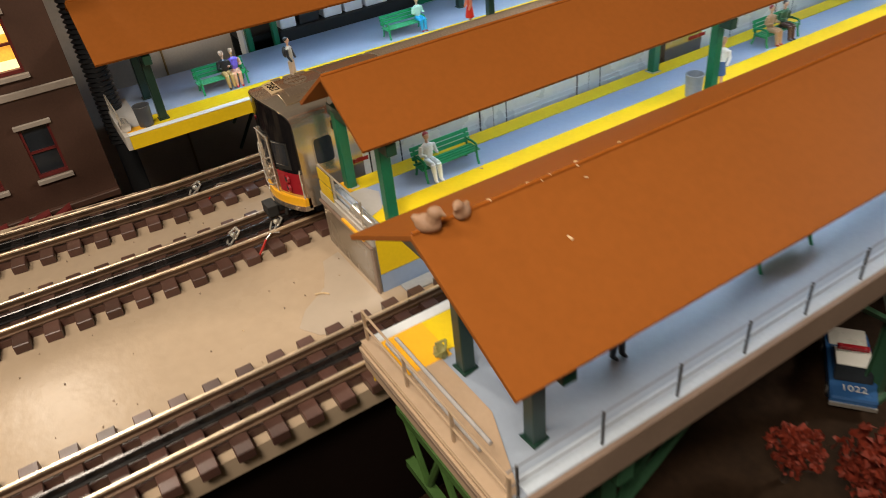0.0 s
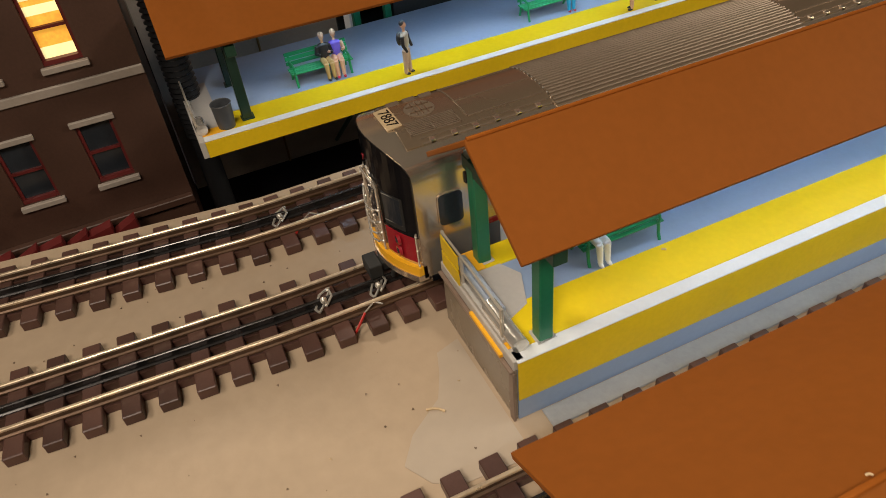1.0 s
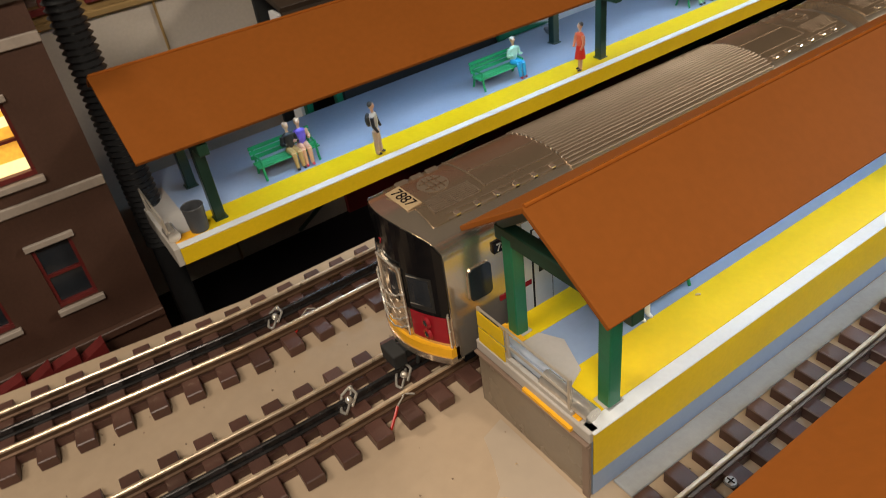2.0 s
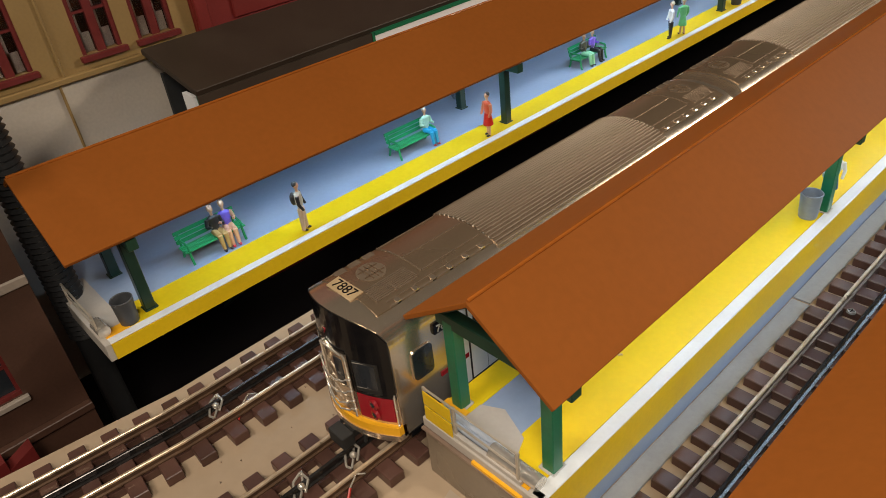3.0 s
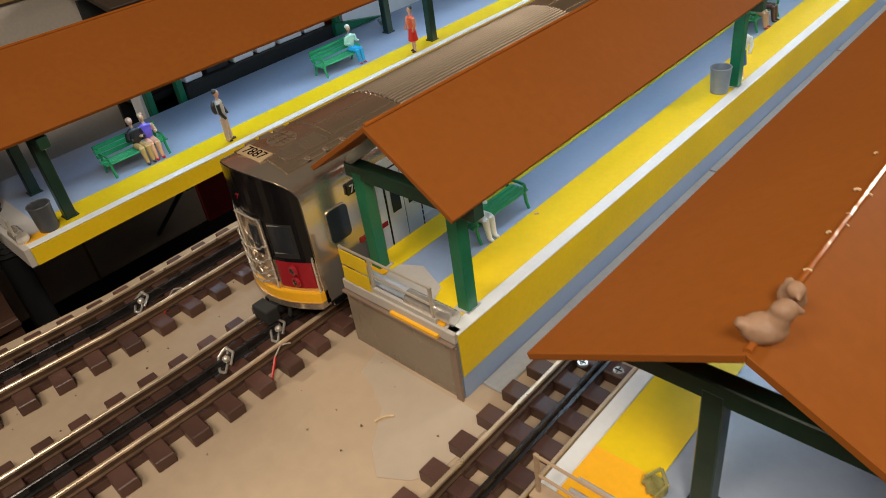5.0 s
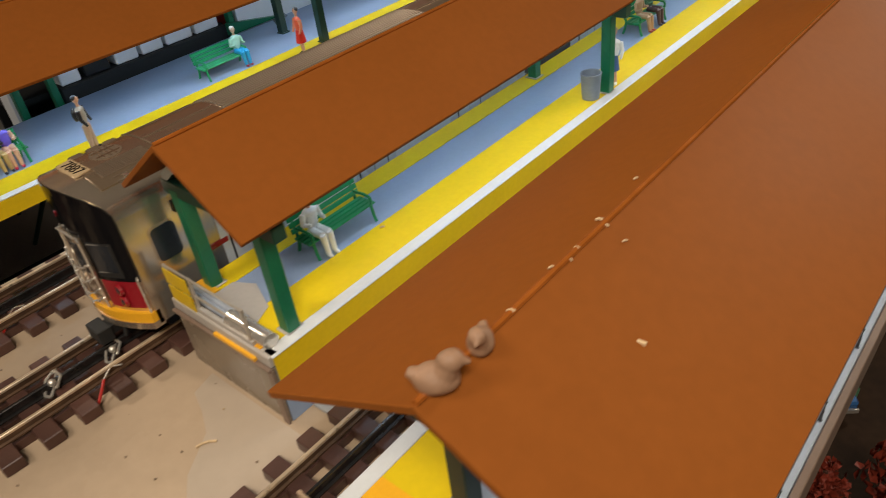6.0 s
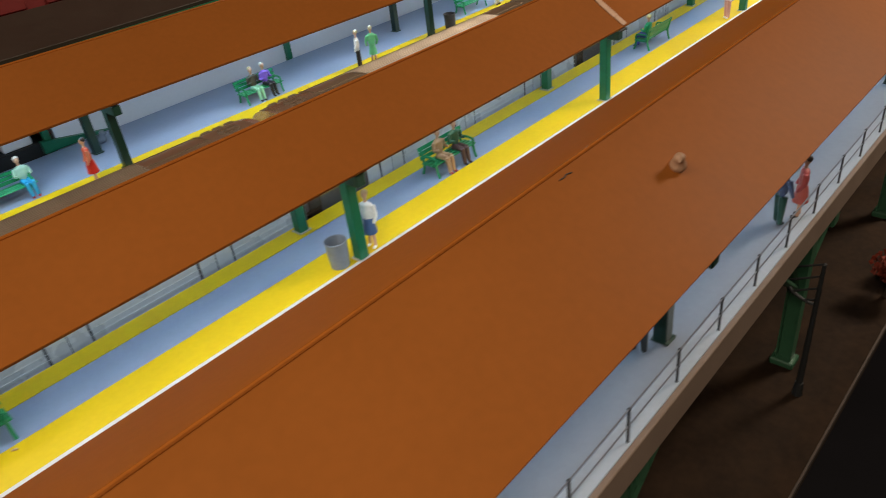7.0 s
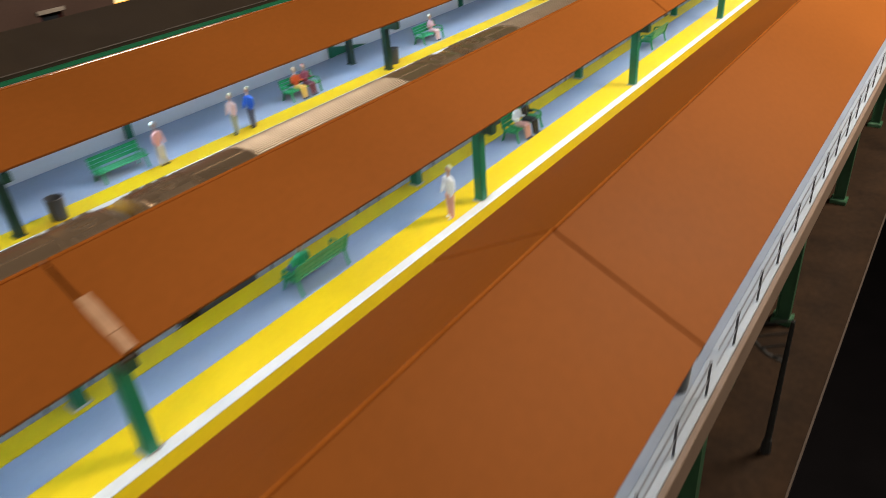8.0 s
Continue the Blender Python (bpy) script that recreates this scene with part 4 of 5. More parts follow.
F = figurine
F((-0.3310, 0.0135, H), 0, "seated figurine in black jacket and tan trousers", DARK, (0.42, 0.29, 0.12), hair=(0.6, 0.38, 0.26), seated=True)
F((-0.3310, 0.0237, H), -8, "seated figurine in violet dress with red shoes", (0.16, 0.11, 0.62), SKIN, hair=(0.62, 0.40, 0.25), shoes=(0.5, 0.02, 0.05), seated=True, limbs=SKIN)
F((-0.2875, 0.0665, D), 50, "standing figurine with black backpack and beige trousers", (0.40, 0.36, 0.30), (0.50, 0.36, 0.26), pack=True, limbs=DARK)
F((-0.3310, 0.2265, H), 0, "seated figurine in mint top and blue trousers", (0.42, 0.66, 0.52), (0.02, 0.32, 0.62), hair=(0.72, 0.66, 0.58), shoes=(0.4, 0.03, 0.04), seated=True)
F((-0.2855, 0.2675, D), -100, "standing figurine in red dress with dark hair", (0.62, 0.10, 0.04), (0.62, 0.03, 0.015), skirt=True, limbs=(0.62, 0.22, 0.12))
F((-0.3310, 0.4575, H), 0, "seated figurine in dark coat and pale green", (0.08, 0.07, 0.05), (0.25, 0.55, 0.36), hair=(0.70, 0.60, 0.34), seated=True)
F((-0.3310, 0.4715, H), 6, "seated figurine in purple top and black trousers", (0.25, 0.13, 0.62), DARK, hair=(0.72, 0.68, 0.60), seated=True)
F((-0.2895, 0.5715, D), -130, "standing figurine in white shirt and black trousers", CLOTHWHITE, DARK, hair=(0.70, 0.64, 0.45))
F((-0.2855, 0.5895, D), 150, "standing figurine in light green dress", (0.16, 0.60, 0.28), (0.16, 0.60, 0.28), hair=(0.70, 0.64, 0.45), skirt=True)
F((-0.3025, 0.8295, D), 20, "standing figurine in pale pink and white", (0.60, 0.32, 0.30), (0.48, 0.47, 0.46), hair=CLOTHWHITE)
F((-0.2995, 0.9125, D), -90, "standing figurine in pale pink coat", (0.66, 0.44, 0.40), (0.30, 0.32, 0.24), hair=(0.7, 0.62, 0.42))
F((-0.2985, 0.9335, D), -90, "standing figurine in bright blue jacket", (0.02, 0.12, 0.62), (0.08, 0.09, 0.14), hair=(0.7, 0.62, 0.42), pack=False)
F((-0.3310, 1.0215, H), 0, "seated figurine in orange red", (0.62, 0.10, 0.03), (0.62, 0.42, 0.10), hair=(0.68, 0.5, 0.3), seated=True)
F((-0.3310, 1.0355, H), 0, "seated figurine in plum coat", (0.30, 0.06, 0.10), (0.16, 0.05, 0.08), hair=(0.5, 0.2, 0.2), seated=True)
F((-0.3310, 1.2735, H), 0, "seated figurine in pink", (0.66, 0.40, 0.46), (0.60, 0.42, 0.46), hair=(0.7, 0.6, 0.5), seated=True)
F((-0.0540, 0.0700, H), 0, "seated figurine in white dress with red hat", CLOTHWHITE, CLOTHWHITE, hair=(0.35, 0.03, 0.04), shoes=CLOTHWHITE, seated=True)
F((-0.0115, 0.3255, D), -70, "standing figurine in white blouse and blue skirt", CLOTHWHITE, (0.06, 0.12, 0.28), shoes=CLOTHWHITE, hair=(0.5, 0.34, 0.2), skirt=True)
F((-0.0540, 0.4320, H), 0, "seated figurine in tan coat with red boots", (0.50, 0.30, 0.17), (0.50, 0.30, 0.17), hair=(0.30, 0.05, 0.06), shoes=(0.4, 0.05, 0.03), seated=True)
F((-0.0540, 0.4510, H), -4, "seated figurine in dark green coat", (0.05, 0.13, 0.065), (0.10, 0.05, 0.045), seated=True)
F((-0.0365, 0.7480, H), 180, "seated figurine in green top and violet skirt", (0.03, 0.40, 0.16), (0.12, 0.08, 0.50), hair=(0.68, 0.58, 0.26), seated=True)
F((-0.0120, 0.8660, D), -110, "standing figurine in white top and pink trousers", CLOTHWHITE, (0.66, 0.33, 0.26), hair=(0.68, 0.66, 0.42), shoes=CLOTHWHITE, limbs=CLOTHWHITE)
F((-0.0540, 1.0220, H), 0, "seated figurine in pink and white clothes", CLOTHWHITE, (0.60, 0.33, 0.30), hair=(0.6, 0.45, 0.3), seated=True)
F((-0.0540, 1.0360, H), 0, "seated figurine in black clothes", DARK, DARK, seated=True)
F((0.1870, 0.4800, H), 60, "standing figurine in blue shirt and dark green trousers", (0.10, 0.13, 0.24), (0.03, 0.09, 0.07))
F((0.1940, 0.4940, H), 200, "standing figurine in rose red dress", (0.50, 0.10, 0.10), (0.50, 0.12, 0.10), skirt=True, hair=(0.06, 0.03, 0.02))
F((0.1660, 0.0460, H), 10, "standing figurine in dark coat under the eave", DARK, DARK)
F((0.1760, 0.3300, H), 120, "standing figurine in black by a green post", DARK, (0.04, 0.05, 0.05))


def toy_bird(at, rz, label, s=1.0, paint=None):
    bm = B()
    ball(bm, (0, 0, 0.0050 * s), 0.0070 * s, 0.0054 * s, 0.0052 * s, sub=3)
    ball(bm, (0.0048 * s, 0, 0.0118 * s), 0.0040 * s, 0.0036 * s, 0.0038 * s, sub=3)
    rod(bm, (0.0024 * s, 0, 0.0065 * s), (0.0046 * s, 0, 0.0110 * s), 0.0044 * s, 0.0034 * s, n=12)
    rod(bm, (0.0080 * s, 0, 0.0118 * s), (0.0104 * s, 0, 0.0110 * s), 0.0016 * s, 0.0007 * s, n=8)
    rod(bm, (-0.0045 * s, 0, 0.0060 * s), (-0.0082 * s, 0, 0.0078 * s), 0.0032 * s, 0.0014 * s, n=10)
    for v in bm.verts:
        v.co += Vector(noise.noise_vector(v.co * 260)) * 0.0003
    bm = moulded(bm)
    return solid("toy_bird", bm, paint or CLAY, label, "toy bird", at=at, rz=rz, smooth=True, group="clay birds on the roof")


toy_bird((0.1425, -0.0360, 0.1400), 35, "small brown clay bird on the roof ridge", 0.78)
toy_bird((0.1430, -0.0205, 0.1400), -60, "small brown clay bird facing across the ridge", 0.62)
toy_bird((0.1720, 0.3680, 0.1240), -60, "small brown clay bird on the roof slope", 0.72)

bm = B()
wire(bm, [(0, 0, 0), (0.0004, 0.0030, 0.0), (-0.0004, 0.0055, 0.0002), (0.0006, 0.0085, 0.0)], 0.00035, n=5)
solid("glue_thread", bm, BARK, "thin dark glue thread on the roof", "thread", at=(0.1460, 0.3090, 0.1415 - 0.0040 * 0.53 + 0.0003))
toy_bird((-0.372, 0.312, H), 40, "small grey toy bird on the platform by the wall", 0.8, GREYLIT)

# wood chips and specks that lie about
for k, (x, y, z, rz, L) in enumerate(((0.1660, 0.013, 0.1275, 30, 0.0065), (0.1400, 0.014, None, 70, 0.002), (0.1420, 0.024, None, 10, 0.0018), (0.1390, 0.041, None, 40, 0.0025),
                                      (0.1430, 0.038, None, 15, 0.0020), (0.1490, 0.038, None, 60, 0.0018), (0.1430, 0.019, None, 0, 0.0016), (0.1420, -0.007, None, 30, 0.0024),
                                      (0.1360, 0.069, None, 80, 0.002), (-0.024, -0.034, 0.0004, 62, 0.012), (-0.012, 0.009, D, 20, 0.0024),
                                      (0.012, -0.004, 0.0004, 0, 0.002), (-0.022, -0.090, 0.0004, 30, 0.0016), (-0.035, -0.016, 0.0004, 80, 0.0014), (-0.029, 0.102, D, 60, 0.0032))):
    L *= 0.8
    z = 0.1417 - abs(x - 0.142) * 0.53 if z is None else z
    bm = B()
    wire(bm, [(-L / 2, 0, 0.0004), (-L / 6, L * 0.06, 0.0007), (L / 6, L * 0.05, 0.0006), (L / 2, -L * 0.08, 0.0004)], min(0.0007, L * 0.22), n=5)
    solid("wood_chip", bm, LINT, "tiny pale wood chip lying loose", "wood chip", at=(x, y, z), rz=rz, group="loose chips")
bm = B()
for k in range(150):
    x, y = random.uniform(-0.245, 0.068), random.uniform(-0.30, 0.06)
    s = random.uniform(0.0002, 0.0006) * (2 if k % 23 == 0 else 1)
    q = Euler((random.random() * 6, random.random() * 6, random.random() * 6)).to_matrix()
    v = [bm.verts.new(Vector((x, y, s * 0.8)) + q @ Vector(p) * s) for p in ((1, 1, 1), (-1, -1, 1), (-1, 1, -1), (1, -1, -1))]
    for f in ((0, 1, 2), (0, 3, 1), (0, 2, 3), (1, 3, 2)):
        bm.faces.new([v[i] for i in f])
solid("crumbs", bm, [mat("crumb_mixed", (0.22, 0.15, 0.10), 0.8, vary=0.6, scale=60)], "tiny crumbs and dust scattered on the board", "dust", "stuff")
bm = B()
for v in ball(bm, (0, 0, 0.0032), 0.0036, 0.0034, 0.0034, sub=3):
    v.co += Vector(noise.noise_vector(v.co * 420)) * 0.0020
wire(bm, [(-0.004, 0, 0.005), (0.0, 0.004, 0.0085), (0.004, 0.001, 0.006), (0.002, -0.004, 0.003)], 0.0007)
solid("cellophane_ball", bm, mat("clear_wrap", (0.24, 0.22, 0.08), 0.10, vary=0.3, scale=120, bump=0.6), "crumpled yellowish clear wrap by the post", "wrapper", at=(0.112, -0.022, H), smooth=True)


# screws, wires and solder on the tracks
def screw(x, y):
    bm = B()
    rod(bm, (0, 0, 0.0066), (0, 0, 0.0078), 0.0030, 0.0026, n=16)
    s = thing("screw", "bright cross-head screw in a tie", "screw", (x, y, 0), group="track screws")
    part("head", bm, CHROME, s)
    part("slot", boxes((-0.0019, 0.0019, -0.0003, 0.0003, 0.0078, 0.0081), (-0.0003, 0.0003, -0.0019, 0.0019, 0.0078, 0.0081)), BLACK, s)


screw(-0.2255, -0.2065)
screw(0.037, 0.047)
screw(0.054, 0.052)
screw(0.037, 0.262)
for x, y, col, lab in ((-0.1920, -0.0630, WIRERED, "short red wire soldered to the rail"), (-0.0920, -0.0550, WIRERED, "red bead on a bent wire beside the rail")):
    t = thing("feeder_wire", lab, "wire", (x, y, 0), group="track feeders")
    bm = B()
    wire(bm, [(0, 0, 0.0006), (0.001, 0.003, 0.004), (-0.002, 0.008, 0.008), (-0.004, 0.011, 0.0105)], 0.0008)
    part("sleeve", bm, col, t)
    bm = B()
    wire(bm, [(-0.004, 0.011, 0.0105), (-0.006, 0.016, 0.0125), (-0.009, 0.018, 0.011), (-0.004, 0.022, 0.012)], 0.0005)
    part("bare_end", bm, CHROME, t)
for x, y in ((-0.209, -0.064), (-0.114, -0.030), (-0.118, -0.062)):
    bm = B()
    pts = [(0.006 * math.cos(a * 1.3), 0.006 * math.sin(a * 1.1), 0.010 + 0.003 * math.sin(a)) for a in range(9)]
    wire(bm, pts, 0.0008)
    ball(bm, (0.003, 0, 0.0125), 0.0022, sub=2)
    solid("solder_joint", bm, CHROME, "shiny wire joint soldered to the middle rail", "wire joint", at=(x, y, 0), smooth=True, group="track feeders")


# ---- buildings behind the far platform ----
def pierced(bm, x0, x1, y0, y1, z0, z1, holes):
    """A wall between x0 and x1 with rectangular openings (y0, y1, z0, z1) through it."""
    ys = sorted({y0, y1, *[h[0] for h in holes], *[h[1] for h in holes]})
    zs = sorted({z0, z1, *[h[2] for h in holes], *[h[3] for h in holes]})
    for a, b in zip(ys, ys[1:]):
        for c, d in zip(zs, zs[1:]):
            ym, zm = (a + b) / 2, (c + d) / 2
            if not any(h[0] < ym < h[1] and h[2] < zm < h[3] for h in holes):
                box(bm, x0, x1, a, b, c, d)
    bmesh.ops.remove_doubles(bm, verts=bm.verts[:], dist=1e-6)
    bm.verts.index_update()
    seen = {}
    for f in bm.faces:
        seen.setdefault(frozenset(v.index for v in f.verts), []).append(f)
    bmesh.ops.delete(bm, geom=[f for g in seen.values() if len(g) > 1 for f in g], context="FACES_ONLY")


def sash_window(house, xf, y0, y1, z0, z1, trim, lit=False, blind=False, stone=True):
    """Lintel, sill, red sashes and panes in an opening; the wall's face is at xf."""
    w = part("window", boxes((xf - 0.006, xf - 0.003, y0, y0 + 0.0022, z0, z1), (xf - 0.006, xf - 0.003, y1 - 0.0022, y1, z0, z1),
                             (xf - 0.006, xf - 0.003, y0, y1, z1 - 0.002, z1), (xf - 0.006, xf - 0.0015, y0, y1, z0, z0 + 0.003)), trim, house, "red painted sash window" + (" lit from within" if lit else ""))
    zm = (z0 + z1) / 2
    part("meeting_rail", boxes((xf - 0.0055, xf - 0.0025, y0 + 0.002, y1 - 0.002, zm - 0.0010, zm + 0.0010)), trim, w)
    if lit:
        for a, b, m in ((z0, z0 + 0.010, LITCREAM), (z0 + 0.010, zm + 0.007, LITPANE), (zm + 0.007, zm + 0.013, LITCREAM), (zm + 0.013, z1 - 0.007, LITPANE), (z1 - 0.007, z1, LITCREAM)):
            part("lit_blind", boxes((xf - 0.0085, xf - 0.0075, y0, y1, a, b)), m, w, "glowing orange and cream blind")
    else:
        part("pane", boxes((xf - 0.0052, xf - 0.0046, y0 + 0.002, y1 - 0.002, z0 + 0.002, z1 - 0.002)), GLASS, w, "dark window pane")
    if stone:
        part("lintel", boxes((xf, xf + 0.003, y0 - 0.0025, y1 + 0.0025, z1, z1 + 0.004)), STONE, w, "pale stone lintel", bevel=0.0004)
        part("sill", boxes((xf, xf + 0.004, y0 - 0.0025, y1 + 0.0025, z0 - 0.004, z0)), STONE, w, "pale stone sill", bevel=0.0004)
    return w


def brownstone(at, y0, y1, cols, rows, lit, depth=0.2, top=0.34, label="dark brown brick row house with red sash windows"):
    h = thing("row_house", label, "house", at, group="row houses")
    zb, zt = -0.13, top
    wins = [(y, y + 0.0245, z, z + 0.047) for y in cols for z in rows]
    bm = B()
    pierced(bm, -0.010, 0.0, y0, y1, zb, zt, wins)
    part("wall", bm, BROWNBRICK, h, "dark brown painted brick front")
    part("wall", boxes((-depth, -0.0102, y1 - 0.008, y1 - 0.0005, zb, zt)), BROWNBRICK, h)
    part("wall", boxes((-depth, -0.0102, y0 + 0.0005, y0 + 0.008, zb, zt)), BROWNBRICK, h)
    # black backing added in place of unlit rooms
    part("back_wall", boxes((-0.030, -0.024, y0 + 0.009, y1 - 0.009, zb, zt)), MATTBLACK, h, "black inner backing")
    part("roof", boxes((-depth, 0.004, y0, y1, zt, zt + 0.008)), ROOFDARK, h)
    for z in (rows[0] + 0.0725, rows[0] + 0.0725 + 0.0915):
        part("band_course", boxes((0.0, 0.0028, y0, y1, z, z + 0.0062)), STONE, h, "pale stone band", bevel=0.0005)
    part("cornice", boxes((0.0, 0.006, y0, y1, -0.022, -0.016)), BROWNBRICK, h, "projecting brown ledge", bevel=0.0006)
    for i, y in enumerate(cols):
        for j, z in enumerate(rows):
            sash_window(h, 0.0, y, y + 0.0245, z, z + 0.047, SASHRED, lit=(i, j) in lit)
    return h


cols = [-0.170 - 0.0525 * k for k in range(8)]
brownstone((-0.315, 0, 0), -0.62, -0.113, cols, (0.0125, 0.104), {(0, 1), (1, 1), (3, 1)}, top=0.20)
bm = B()
pts = [(-0.33, 0.0)]
for k in range(7):
    y = -0.275 + 0.017 * k
    box(bm, 0, 0.010, y, y + 0.0168, -0.03, 0.002 + 0.004 * (k % 2))
    prism(bm, [(y, 0.002 + 0.004 * (k % 2)), (y + 0.0168, 0.002 + 0.004 * (k % 2)), (y + 0.0168, 0.010)], 0.0, 0.010, axis="x")
solid("stair_cheek", bm, SASHRED, "stepped dark red stair side by the row house", "stair", at=(-0.300, 0, -0.019))

# ribbed hose and drain beside the row house
bm = B()
prof = [(0.0100 + 0.0014 * math.cos(k * math.pi), 0.20 - 0.0022 * k) for k in range(88)] + [(0.0100, -0.25)]
rings = [[bm.verts.new((r * math.cos(a * math.tau / 14), r * math.sin(a * math.tau / 14), z)) for a in range(14)] for r, z in prof]
for p, q in zip(rings, rings[1:]):
    for a in range(14):
        bm.faces.new((p[a], q[a], q[(a + 1) % 14], p[(a + 1) % 14]))
bm.faces.new(rings[0])
solid("ribbed_hose", bm, RUBBER, "black ribbed hose hanging beside the house", "hose", at=(-0.352, -0.092, 0), smooth=True)

# olive house with paired windows over a grey ground floor
oh = thing("row_house", "olive painted house with red paired windows and grey ground floor", "house", (-0.50, 0, 0), group="row houses")
ow = [(y, y + 0.034, 0.155 + 0.098 * r, 0.222 + 0.098 * r) for y in (-0.106, -0.0575, 0.0165, 0.0650) for r in (0, 1)]
bm = B()
pierced(bm, -0.010, 0.0, -0.112, 0.117, 0.143, 0.40, ow)
part("wall", bm, OLIVE, oh, "olive brown upper wall")
part("ground_floor_wall", boxes((-0.010, -0.0005, -0.112, 0.117, -0.25, 0.141)), GREYWALL, oh, "plain grey ground floor wall")
part("ledge", boxes((-0.001, 0.005, -0.112, 0.117, 0.1385, 0.1440)), OLIVE, oh, "moulded olive ledge", bevel=0.001)
# black board behind the windows stands for the dark inside
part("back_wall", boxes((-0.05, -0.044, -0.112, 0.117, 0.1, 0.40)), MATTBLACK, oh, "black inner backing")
part("roof", boxes((-0.2, 0.006, -0.112, 0.117, 0.40, 0.408)), ROOFDARK, oh)
bm = B()
rod(bm, (0.001, -0.004, 0.143), (0.001, -0.004, 0.40), 0.0012)
rod(bm, (0.001, -0.010, -0.2), (0.001, -0.010, 0.139), 0.0012)
part("downpipe", bm, OLIVE, oh, "thin painted pipe")
for y0, y1, z0, z1 in ow:
    w = part("window", boxes((-0.006, -0.001, y0, y0 + 0.0035, z0, z1), (-0.006, -0.001, y1 - 0.0035, y1, z0, z1), (-0.006, -0.001, (y0 + y1) / 2 - 0.0035, (y0 + y1) / 2 + 0.0035, z0, z1),
                             (-0.006, -0.001, y0, y1, z1 - 0.003, z1), (-0.006, -0.002, y0, y1, (z0 + z1) / 2 - 0.001, (z0 + z1) / 2 + 0.001)), SASHRED, oh, "paired red window with white curtains")
    part("sill", boxes((0.0, 0.005, y0 - 0.003, y1 + 0.003, z0 - 0.005, z0)), SASHRED, w, bevel=0.0005)
    for s in (0, 1):
        ya, yb = (y0 + 0.0035, (y0 + y1) / 2 - 0.0035) if s == 0 else ((y0 + y1) / 2 + 0.0035, y1 - 0.0035)
        part("curtain", boxes((-0.0095, -0.0085, ya, ya + (yb - ya) * 0.38, z0, z1), (-0.0095, -0.0085, ya, yb, z0, z0 + 0.016)), CURTAIN, w, "pale tied curtain")
        part("pane", boxes((-0.0052, -0.0048, ya, yb, z0 + 0.001, z1 - 0.003)), mat("clear_pane", (0.9, 0.9, 0.9), 0.05, bump=0), w).data.materials[0].node_tree.nodes["Principled BSDF"].inputs["Transmission Weight"].default_value = 1.0

# deep red house
rh = thing("row_house", "deep red painted house with panelled front", "house", (-0.495, 0, 0), group="row houses")
part("wall", boxes((-0.10, 0.0, 0.1175, 0.66, -0.25, 0.40)), REDWALL, rh)
part("corner_pilaster", boxes((0.0, 0.005, 0.118, 0.130, 0.132, 0.40)), REDWALL, rh, bevel=0.001)
part("base_moulding", boxes((0.0, 0.008, 0.1178, 0.66, 0.128, 0.136)), REDWALL, rh, bevel=0.001)
for k in range(5):
    y = 0.155 + 0.10 * k
    part("panel", boxes((0.0, 0.0025, y, y + 0.080, 0.150, 0.215)), REDWALL, rh, "raised red panel", bevel=0.001)
brownstone((-0.52, 0, 0), 0.662, 1.30, [0.70 + 0.085 * k for k in range(7)], (0.0125, 0.104, 0.1955), {(1, 2), (3, 1)}, label="dark brown house with dim windows behind the station")
gh = thing("row_house", "moss green painted house behind the station", "house", (-0.51, 0, 0), group="row houses")
part("wall", boxes((-0.10, 0.0, 1.302, 2.3, -0.25, 0.40)), mat("moss_wall", (0.07, 0.10, 0.02), 0.6, vary=0.2, scale=16), gh)
part("ledge", boxes((0.0, 0.005, 1.302, 2.3, 0.14, 0.147)), OLIVE, gh, bevel=0.001)

# station shed behind the far platform
sh = thing("station_shed", "dark roofed shed with green frame and white wall behind the platform", "shed", (-0.40, 0, 0))
bm = B()
prism(bm, [(0.004, 0.128), (0.006, 0.133), (-0.085, 0.151), (-0.085, 0.146)], 0.058, FAR)
part("roof", bm, ROOFDARK, sh, "dark felted roof", bevel=0.0006)
part("fascia", boxes((0.004, 0.0062, 0.058, 0.236, 0.120, 0.1285)), ROOFDARK, sh, "dark fascia")
part("fascia", boxes((0.004, 0.0062, 0.237, FAR, 0.1170, 0.1255)), WALLWHITE, sh, "white fascia")
part("fascia_frame", boxes((0.004, 0.0070, 0.236, FAR, 0.1256, 0.1290), (0.004, 0.0070, 0.2340, 0.2368, 0.112, 0.1290)), GREEN, sh, "green frame of the white fascia")
part("wall", boxes((-0.012, -0.004, 0.285, FAR, 0.0, 0.126)), WALLWHITE, sh, "white backing wall")
part("end_wall", boxes((-0.034, -0.014, 0.062, 0.066, 0.0, 0.122)), WALLWHITE, sh, "white end panel")
pg = part("post", boxes((-0.004, 0.003, -0.003, 0.003, 0.0, 0.125)), GREEN, sh, bevel=0.0004, at=pose(-0.006, 0.066, 0))
for y in (0.095, 0.278, 0.56, 0.86, 1.16, 1.46):
    again(pg, pose(-0.001 if y > 0.28 else -0.006, y, 0))
for y in (0.270, 1.16):
    bm = B()
    prism(bm, [(y, H), (y + 0.065, H), (y, H + 0.012)], -0.004, 0.001, axis="x")
    part("stair_cheek", bm, GREEN, sh, "sloping green stair side")
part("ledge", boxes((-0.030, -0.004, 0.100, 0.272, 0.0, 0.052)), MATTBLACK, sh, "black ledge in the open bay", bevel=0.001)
# back and floor are black: the bay's dark interior is in their colour
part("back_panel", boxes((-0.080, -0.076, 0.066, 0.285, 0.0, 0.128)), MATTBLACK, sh)
